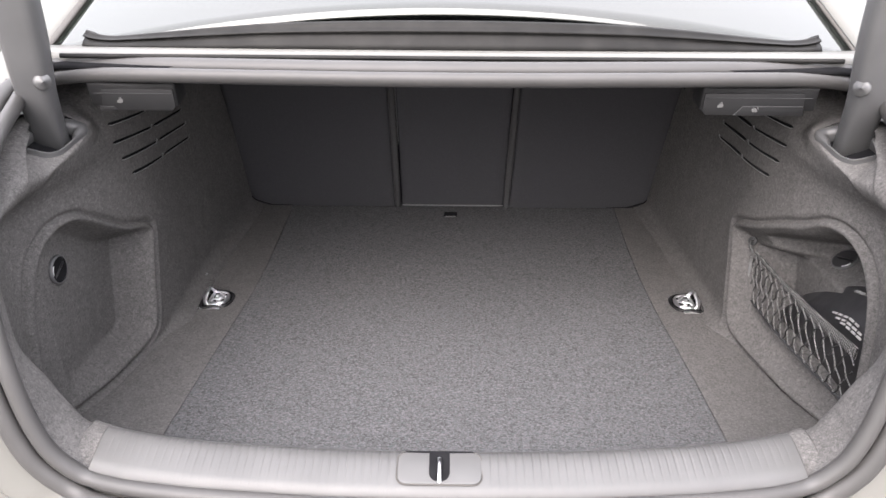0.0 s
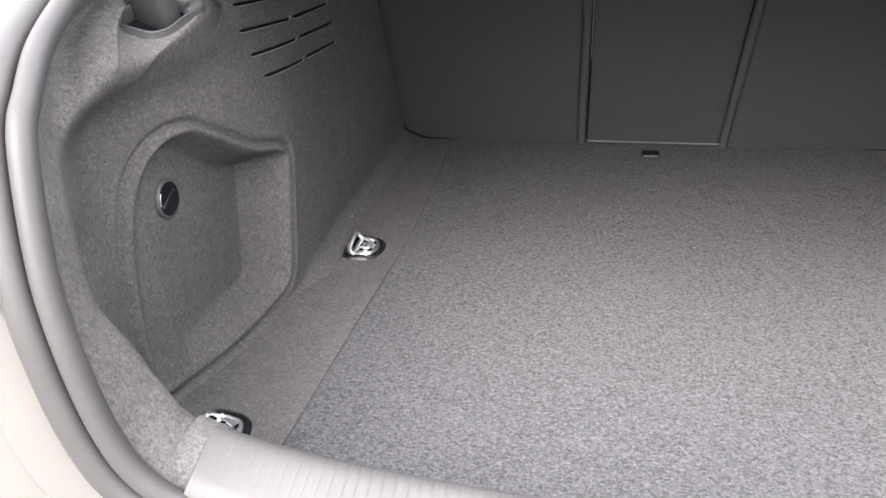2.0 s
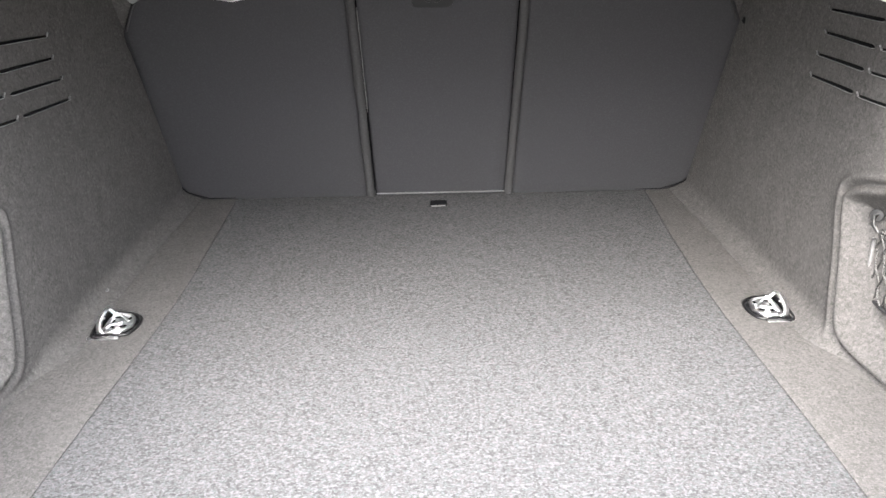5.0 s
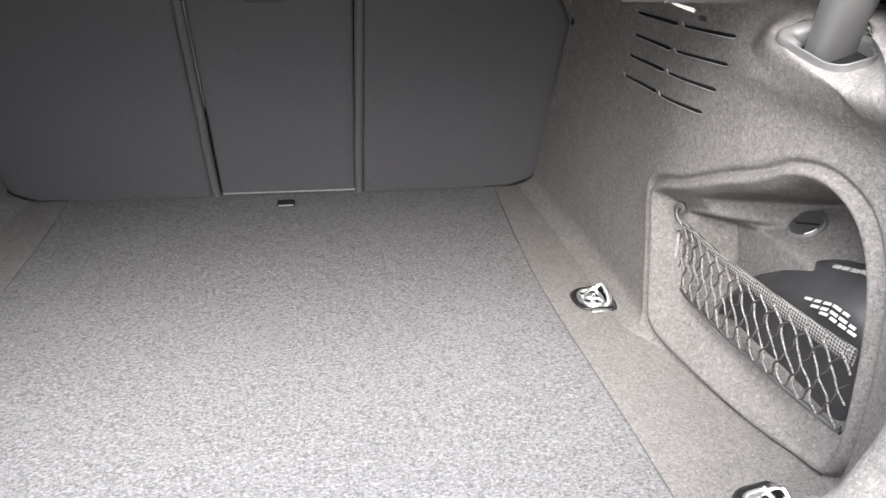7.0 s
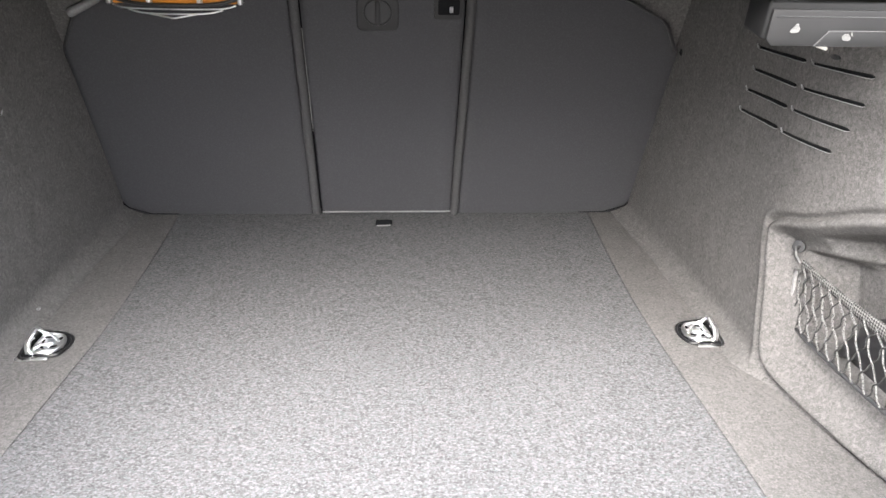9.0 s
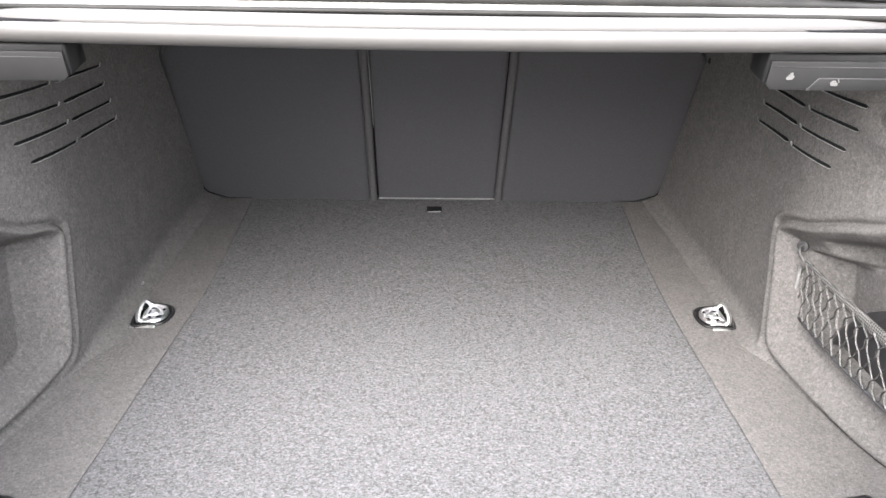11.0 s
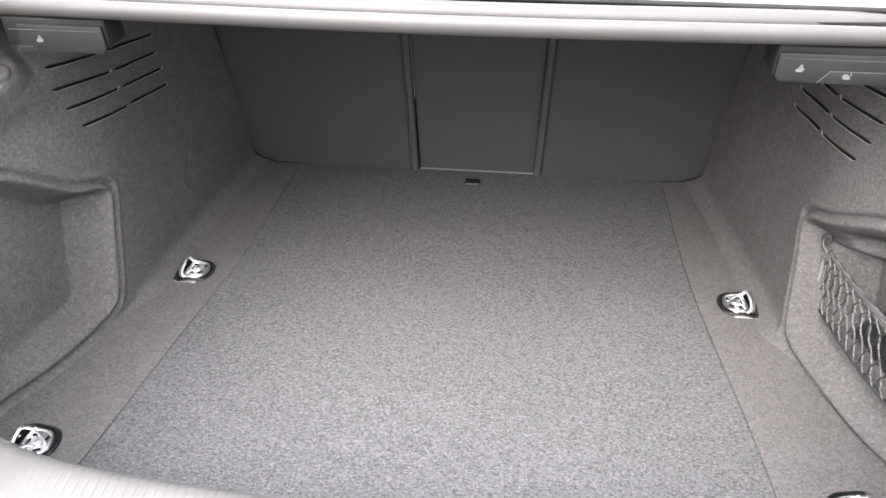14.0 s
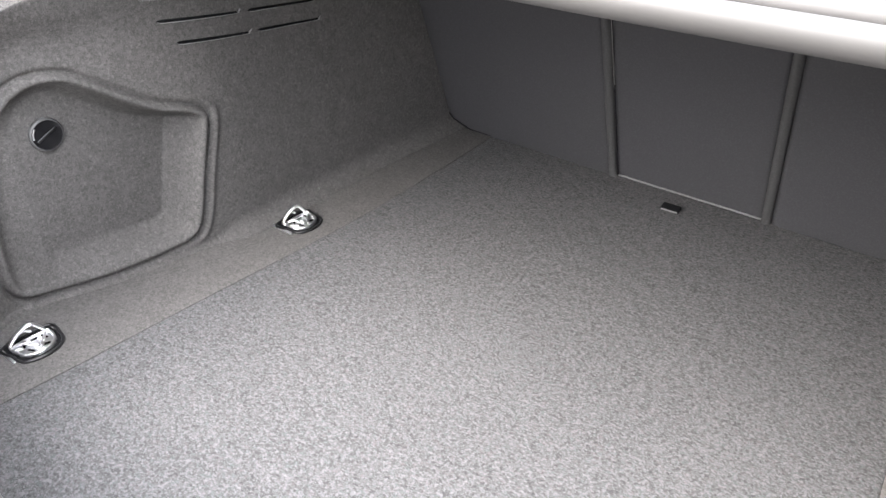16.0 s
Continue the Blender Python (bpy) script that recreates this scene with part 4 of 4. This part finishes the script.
# ---- lashing eyes ----
def lashing_eye(at, s, yaw=0.0):
    """A D-shaped well with a stamped chrome plate and a triangular ring standing at its outer end."""
    t = thing("lashing_eye", at, "bright chrome lashing eye with a raised ring, sunk in the felt", "lashing eye", "lashing eyes")
    base = Matrix.Translation(at) @ Euler((0, 0, radians(yaw * s))).to_matrix().to_4x4() @ Matrix.Diagonal((0.93, 0.93, 0.93, 1))
    put = lambda a, b, h: (base @ Vector((s * a, b, h)))[:]
    flat = lambda pts: [(s * a, b) for a, b in pts][::s]
    well = [(0.029, 0.031), (0.0, 0.033), (-0.016, 0.029), (-0.027, 0.018), (-0.031, 0.0), (-0.028, -0.018), (-0.020, -0.030), (0.0, -0.033), (0.029, -0.033)]
    part("well", plate(flat(well), 0.0018, base @ pose(0, 0, 0.0006), 0.0006), VOID, t, "dark well under the eye")
    L = catmull([put(a, b, 0.0025) for a, b in well], 48, closed=True)
    bar("rim", L, 0.0021, GLOSS_BLACK, t, "glossy black rim", closed=True, n=6)
    stamped = [(0.014, 0.022), (-0.006, 0.024), (-0.017, 0.018), (-0.023, 0.006), (-0.024, -0.008), (-0.018, -0.020), (-0.008, -0.026), (0.014, -0.026)]
    plate_part = part("base_plate", plate(flat(stamped), 0.003, base @ pose(0, 0, 0.002, 3, -s * 5), 0.0012), CHROME, t, "stamped chrome base plate")
    edge = catmull([put(a * 0.94, b * 0.94, 0.0058) for a, b in stamped], 40, closed=True)
    bar("raised_edge", edge, 0.0020, CHROME, plate_part, "raised chrome edge", closed=True, n=7)
    # pressed openings in the plate and the bolt between them
    for a, b, wa, wb, turn in ((0.004, 0.014, 0.012, 0.003, -20), (-0.013, 0.008, 0.0035, 0.011, 25), (0.006, -0.013, 0.011, 0.0035, 28), (-0.011, -0.012, 0.010, 0.003, -35), (0.009, 0.001, 0.003, 0.011, 12)):
        part("pressed_opening", plate(rounded(wa, wb, 0.0022, 3), 0.0012, base @ pose(s * a, b, 0.0058, 3, -s * 5, s * turn)), VOID, plate_part, "dark pressed opening", smooth=False)
    part("bolt", plate([(0.0052 * math.cos(k), 0.0052 * math.sin(k)) for k in np.linspace(0, 2 * math.pi, 14, endpoint=False)], 0.004, base @ pose(s * -0.003, -0.001, 0.0055, 4, -s * 6), 0.0012), CHROME, plate_part, "domed chrome bolt")
    for k, (a0, b0, a1, b1) in enumerate(((0.012, 0.019, -0.014, 0.002), (0.012, -0.022, -0.004, -0.008))):
        bar("spring_arm", catmull([put(a0, b0, 0.008), put((a0 + a1) / 2, (b0 + b1) / 2 + 0.002, 0.0105), put(a1, b1, 0.007)], 10), 0.0019, CHROME, t, "bent chrome spring arm", n=7)
    ring = catmull([put(0.013, -0.027, 0.004), put(0.018, -0.025, 0.008), put(0.020, -0.015, 0.016), put(0.018, -0.002, 0.024), put(0.0165, 0.005, 0.026), put(0.015, 0.011, 0.022), put(0.013, 0.018, 0.012), put(0.012, 0.021, 0.005)], 44)
    bar("ring", ring, 0.0024, CHROME, t, "triangular chrome ring standing up", n=9, up=(1, 0, 0.02), flat=1.3)
    bar("ring_foot", [put(0.012, -0.028, 0.0065), put(0.0125, 0.0, 0.007), put(0.012, 0.025, 0.0065)], 0.0031, CHROME, t, "chrome hinge pin", n=8)
    bar("side_clip", catmull([put(0.021, -0.026, 0.003), put(0.026, -0.015, 0.010), put(0.026, -0.003, 0.014), put(0.023, 0.006, 0.010)], 18), 0.0018, CHROME, t, "thin bright clip", n=7, up=(1, 0, 0.02))
    part("front_tab", plate(rounded(0.046, 0.005, 0.002, 3), 0.0016, base @ pose(s * 0.011, -0.0365, 0.001, 14), 0.0006), CHROME, t, "bright flat tab")
    return t


lashing_eye((-0.455, 0.576, 0.0), -1)
lashing_eye((0.467, 0.578, 0.0), 1)
for sx in (-1, 1):
    lashing_eye((sx * 0.500, 0.158, 0.0), sx)

# ---- seat hatch latch and striker frame ----
def seat_matrix(x, z, proud):
    up = Vector((0, -LEAN, 1)).normalized()
    out = Vector((0, -1, -LEAN)).normalized()
    p = on_seat(x, z, 0)
    m = Matrix.Identity(4)
    for r in range(3):
        m[r][0], m[r][1], m[r][2], m[r][3] = (1, 0, 0)[r], up[r], out[r], p[r] + out[r] * proud
    return m


M = seat_matrix(0.0, 0.408, 0.003)
pl = part("latch_plate", plate(rounded(0.066, 0.056, 0.010), 0.004, M, 0.0015), GREY_PLASTIC, seat_mid, "dark grey hatch latch plate")
part("finger_dish", plate([(0.0215 * math.cos(a), 0.0215 * math.sin(a)) for a in np.linspace(0, 2 * math.pi, 28, endpoint=False)], 0.0006, M @ pose(0, 0.004, 0.0042)), BLACK_PLASTIC, pl, "round finger dish", smooth=False)
L = np.array([(M @ Vector((0.0215 * math.cos(a), 0.004 + 0.0215 * math.sin(a), 0.0045)))[:] for a in np.linspace(0, 2 * math.pi, 28, endpoint=False)])
bar("dish_rim", L, 0.0016, GREY_PLASTIC, pl, "raised dish rim", closed=True, n=6, up=(0, 1, 0.3))
part("grip", box((0.008, 0.040, 0.006), M @ pose(0, 0.004, 0.006), 0.002), GREY_PLASTIC, pl, "upright latch grip")
M = seat_matrix(0.112, 0.420, 0.003)
fr = part("striker_frame", plate(rounded(0.046, 0.040, 0.005), 0.004, M, 0.0012), GREY_PLASTIC, seat_mid, "dark grey striker frame")
part("striker_opening", plate(rounded(0.034, 0.026, 0.003), 0.0006, M @ pose(0, 0.002, 0.0042)), VOID, fr, "dark striker opening", smooth=False)
part("striker_pin", box((0.006, 0.010, 0.003), M @ pose(0.004, -0.002, 0.005), 0.001), STEEL, fr, "small steel pin")
for s, owner in ((-1, trim_left), (1, trim_right)):
    P = np.array([[on_seat(s * x, z, -0.012 - 0.05 * max(0, 0.47 - x)) for z in np.linspace(0.25, 0.52, 14)] for x in np.linspace(0.36, 0.53, 12)])
    sheet("rear_return", P, FELT, owner, "felt return behind the seat corner", thick=0.004)
for s, owner in ((-1, seat_left), (1, seat_right)):
    P = [on_seat(s * x, z, 0.006) for x, z in catmull([(0.15, 0.437), (0.30, 0.437), (0.385, 0.434), (0.430, 0.415), (0.466, 0.396), (0.496, 0.348)], 30)]
    bar("top_hem", P, 0.0016, PIPING, owner, "pale edge along the top", n=6, up=(0, 1, 0.2))

bar("trim_stud", [(-0.505, 0.662, 0.009), (-0.502, 0.661, 0.012), (-0.5015, 0.6608, 0.0125)], [0.0022, 0.0022, 0.0006], HEM, trim_left, "tiny pale stud", n=8)
bar("trim_notch", [(0.508, 0.900, 0.346), (0.5055, 0.900, 0.350), (0.5055, 0.900, 0.356)], [0.003, 0.004, 0.002], VOID, trim_right, "small dark notch", n=8)

# ---- bracket under the shelf ----
br = thing("shelf_bracket", (-0.30, 0.86, 0.50), "chrome framed bracket with an orange insert under the shelf", "bracket")
part("insert", box((0.186, 0.010, 0.056), pose(-0.304, 0.866, 0.449), 0.003), ORANGE, br, "orange plastic insert")
for k, x in enumerate((-0.398, -0.340, -0.266, -0.206)):
    part("upright", box((0.007, 0.014, 0.062), pose(x, 0.858, 0.452), 0.002), CHROME, br, "chrome upright")
bar("lower_rail", catmull([(-0.400, 0.858, 0.432), (-0.35, 0.852, 0.421), (-0.25, 0.852, 0.421), (-0.200, 0.858, 0.432)], 16), 0.003, BLACK_PLASTIC, br, "black lower rail", n=8)
for dz, x0, x1 in ((0.0, -0.392, -0.212), (-0.007, -0.370, -0.232), (-0.013, -0.340, -0.270)):
    bar("wire", catmull([(x0, 0.854, 0.420 + dz), (x0 + 0.03, 0.850, 0.415 + dz), (x1 - 0.03, 0.850, 0.415 + dz), (x1, 0.854, 0.420 + dz)], 16), 0.0014, CHROME, br, "chrome wire", n=6)
bar("stay", [(-0.470, 0.884, 0.402), (-0.425, 0.874, 0.424), (-0.400, 0.868, 0.480)], 0.007, HEM, br, "pale metal stay", n=8)


# ---- turn caps in the recesses ----
def turn_cap(x, y, z, side, tip=0):
    t = thing("turn_cap", (x, y, z), "round glossy black turn cap set in the felt", "cap", "recess caps")
    m = Matrix.Translation((x, y, z)) @ Euler((0, radians((-90 + tip) * side), 0)).to_matrix().to_4x4()
    lip = [(0.0215, -0.006), (0.022, -0.001), (0.0215, 0.0012), (0.019, 0.0016)]
    rings = np.array([[(m @ Vector((r * math.cos(a), r * math.sin(a), h)))[:] for r, h in lip] for a in np.linspace(0, 2 * math.pi, 32, endpoint=False)])
    sheet("rim", rings, SLEEVE, t, "smooth grey rim", wrap_u=True)
    rings = np.array([[(m @ Vector((r * math.cos(a), r * math.sin(a), h)))[:] for r, h in [(0.0192, 0.0017), (0.0180, 0.0012), (0.014, 0.0006), (0.0, 0.0004)]] for a in np.linspace(0, 2 * math.pi, 32, endpoint=False)])
    sheet("dish", rings, GREY_PLASTIC if tip else VOID, t, "dark dish", wrap_u=True)
    part("grip", box((0.004, 0.030, 0.0024), m @ pose(0, 0, 0.0006, 0, 0, 25), 0.001), GLOSS_BLACK, t, "glossy grip bar")
    # the gloss highlight in the dish is modelled as a steel arc
    bar("glint_edge", [(m @ Vector((0.0175 * math.cos(a), 0.0175 * math.sin(a), 0.0012)))[:] for a in np.linspace(-2.3, -1.5, 12)], 0.0012, STEEL, t, "glint in the dish, put in as a bright steel arc", n=6, up=(1, 0, 0.01))
    return t


turn_cap(-0.576, 0.280, 0.228, -1)
turn_cap(0.638, 0.384, 0.2035, 1, 54)


# ---- pouch and net in the recess ----
pouch = thing("pouch", (0.61, 0.30, 0.02), "black plastic pouch with white lettering behind the net", "pouch")
pouch_top = lambda y: float(np.interp(y, [0.195, 0.25, 0.315, 0.36, 0.417, 0.436], [0.214, 0.214, 0.192, 0.168, 0.128, 0.085]))
pouch_front = lambda y: 0.561 + 0.027 * (0.486 - y) / 0.281


def pouch_slope(y, q):
    """A point of the pouch's sloping top, q from its front edge to its back edge."""
    zt = pouch_top(y)
    return Vector((pouch_front(y) + 0.004 + (0.616 - pouch_front(y)) * q, y, zt - 0.040 * (1 - q) ** 1.4))


rows = []
for y in np.linspace(0.196, 0.436, 40):
    zt, xf = pouch_top(y), pouch_front(y)
    end = math.sqrt(max(0.02, 1 - (abs(y - 0.316) / 0.121) ** 8))
    line = [(xf + 0.026, 0.034), (xf + 0.012, 0.07), (xf + 0.001, zt - 0.065)] + [tuple(pouch_slope(y, q))[::2] for q in (0.0, 0.25, 0.5, 0.75, 1.0)] + [(0.645, zt - 0.004), (0.652, zt - 0.04), (0.652, 0.012)]
    C = catmull([(x, y, z) for x, z in line], 44, closed=True)
    mid = C.mean(0)
    C = mid + (C - mid) * np.array((end, 1, end))
    C[:, 0] += [0.002 * noise.noise((p[1] * 22, p[2] * 22, 1.0)) for p in C]
    C[:, 2] += [0.002 * noise.noise((p[0] * 25, p[1] * 25, 5.0)) for p in C]
    rows.append(C)
sheet("bag", np.array(rows), POUCH, pouch, wrap_v=True)


def print_bar(y, q, length, tall):
    p = pouch_slope(y, q)
    along = (pouch_slope(y - 0.004, q) - pouch_slope(y + 0.004, q)).normalized()
    up = (pouch_slope(y, q + 0.04) - pouch_slope(y, q - 0.04)).normalized()
    out = along.cross(up).normalized()
    out *= -1 if out.x > 0 else 1
    m = Matrix.Identity(4)
    for r in range(3):
        m[r][0], m[r][1], m[r][2], m[r][3] = along[r], up[r], out[r], p[r] + 0.0022 * out[r]
    part("lettering", box((length, tall, 0.0010), m), WHITE_PRINT, pouch, "white print", smooth=False)


for q, start, count in ((0.02, 0.282, 5), (-0.08, 0.268, 5), (-0.16, 0.252, 4)):
    for k in range(count):
        print_bar(start - 0.0125 * k, q, 0.0105 - 0.003 * ((k * 5) % 3) / 3, 0.0034)
for k in range(4):
    print_bar(0.288 - 0.0125 * k, 0.80, 0.0105, 0.0046)

net = thing("storage_net", (0.56, 0.32, 0.06), "black elastic storage net stretched across the recess", "net")
NTL, NTR = np.array((0.541, 0.486, 0.162)), np.array((0.5698, 0.187, 0.1567))
NBL, NBR = np.array((0.545, 0.484, 0.074)), np.array((0.5760, 0.180, 0.0719))


def net_point(u, v):
    p = (NTL * (1 - u) + NTR * u) * (1 - v) + (NBL * (1 - u) + NBR * u) * v
    sag = 4 * u * (1 - u)
    return p + np.array((-0.004 * sag * v, 0, -0.008 * sag * (1 - v) - 0.004 * sag * v))


band = []
for u in np.linspace(0, 1, 40):
    p = net_point(u, 0)
    half = 0.0045 + 0.0055 * smooth_step(u / 0.7)
    band.append([p + np.array((q, 0, half * h)) for q, h in ((0.0015, 1.0), (-0.001, 0.85), (-0.0015, 0), (-0.001, -0.85), (0.0015, -1.0), (0.002, 0))])
sheet("elastic_band", np.array(band), WEAVE, net, "woven black and white elastic band", wrap_v=True)
bar("lower_cord", [net_point(u, 1.0) for u in np.linspace(0, 1, 30)], 0.003, BLACK_PLASTIC, net, "dark cord along the bottom", n=8)
bar("end_rod", [net_point(0.0, v) + np.array((-0.005, 0.002, 0)) for v in np.linspace(0.10, 0.95, 10)], 0.0024, HEM, net, "pale end rod", n=8)
bar("hook", [NTL + np.array(q) for q in ((-0.004, 0.005, 0.023), (-0.013, 0.000, 0.022), (-0.014, -0.002, 0.012), (-0.006, -0.002, 0.002))], 0.0020, DULL_STEEL, net, "small metal hook", n=8)
part("hook_washer", plate([(0.008 * math.cos(a), 0.008 * math.sin(a)) for a in np.linspace(0, 2 * math.pi, 20, endpoint=False)], 0.003, Matrix.Translation(NTL + np.array((-0.008, 0.004, 0.021))) @ Vector((-0.75, -0.62, 0.2)).to_track_quat("Z", "Y").to_matrix().to_4x4() @ pose(0, 0, -0.002), 0.001), GREY_PLASTIC, net, "grey round washer")
rng = random.Random(4)
COUNT = 14
for fam in (-1, 1):
    for k in range(-3, COUNT + 3):
        pts = []
        ph = rng.uniform(0, 6)
        for v in np.linspace(0.0, 1.0, 60):
            swing = 2.3 * v + 0.05 * math.sin(v * 7 * math.pi + 0.5 * k) if fam > 0 else -1.7 * v + 0.07 * math.sin(v * 7 * math.pi)
            u = (k + 0.5 + swing + 0.03 * math.sin(v * 13.0 + ph)) / COUNT
            if 0.0 <= u <= 1.0:
                q = net_point(u ** 1.18, v)
                pts.append(q + np.array((-0.0015 - 0.0012 * fam * math.cos(v * 4.6 * math.pi), 0, 0)))
        if len(pts) > 5:
            bar("cord", pts, 0.0013 if fam > 0 else 0.0012, LIGHT_CORD if fam > 0 else CORD, net, "grey flecked cord" if fam > 0 else "black cord", n=5)


# ---- ground and distance ----
P = np.array([[(x, y, -0.62 + 0.006 * noise.noise((x * 0.7, y * 0.7, 0))) for y in np.concatenate([[-900, -120, -30], np.linspace(-8, 8, 30), [30, 120, 900]])] for x in np.concatenate([[-900, -120, -30], np.linspace(-8, 8, 30), [30, 120, 900]])])
g = sheet("ground", P, ASPHALT)
tagged(g, "pale dry concrete ground round the car", "ground", kind="structure")

# ---- parked car in the distance, one wheel and its flank in view ----
parked = thing("parked_car", (-3.9, 5.1, -0.62), "silver grey car parked on the concrete beside the scene", "car")
side_line = [(-1.6, 0.28), (-1.6, 0.75), (-1.2, 0.95), (-0.6, 1.0), (-0.1, 1.40), (1.2, 1.42), (1.9, 1.0), (2.4, 0.9), (2.45, 0.35), (1.75, 0.25), (0.6, 0.22)]
arch = [(0.42 * math.cos(a) - 0.55 + 0.0, 0.33 + 0.40 * math.sin(a)) for a in np.linspace(0.0, math.pi, 12)]
M = pose(-3.92, 4.75, -0.62) @ Matrix(((0, 0, -1, 0), (1, 0, 0, 0), (0, 1, 0, 0), (0, 0, 0, 1)))
part("body", plate(side_line + arch, 1.6, M, 0.05), GREY_PAINT, parked, "silver grey painted body")
w = bar("wheel", [(-3.96, 4.20, -0.30), (-3.78, 4.20, -0.30)], 0.32, TYRE, parked, "black tyre", n=36, up=(0, 0, 1))
bar("rim", [(-3.80, 4.20, -0.30), (-3.772, 4.20, -0.30)], [0.19, 0.20], VOID, w, "dark inner rim", n=30, up=(0, 0, 1))
for k in range(5):
    a = 2 * math.pi * k / 5
    bar("spoke", [(-3.765, 4.20 + r * math.cos(a), -0.30 + r * math.sin(a)) for r in (0.02, 0.10, 0.205)], [0.034, 0.026, 0.034], STEEL, w, "bright alloy spoke", n=6, up=(1, 0, 0))
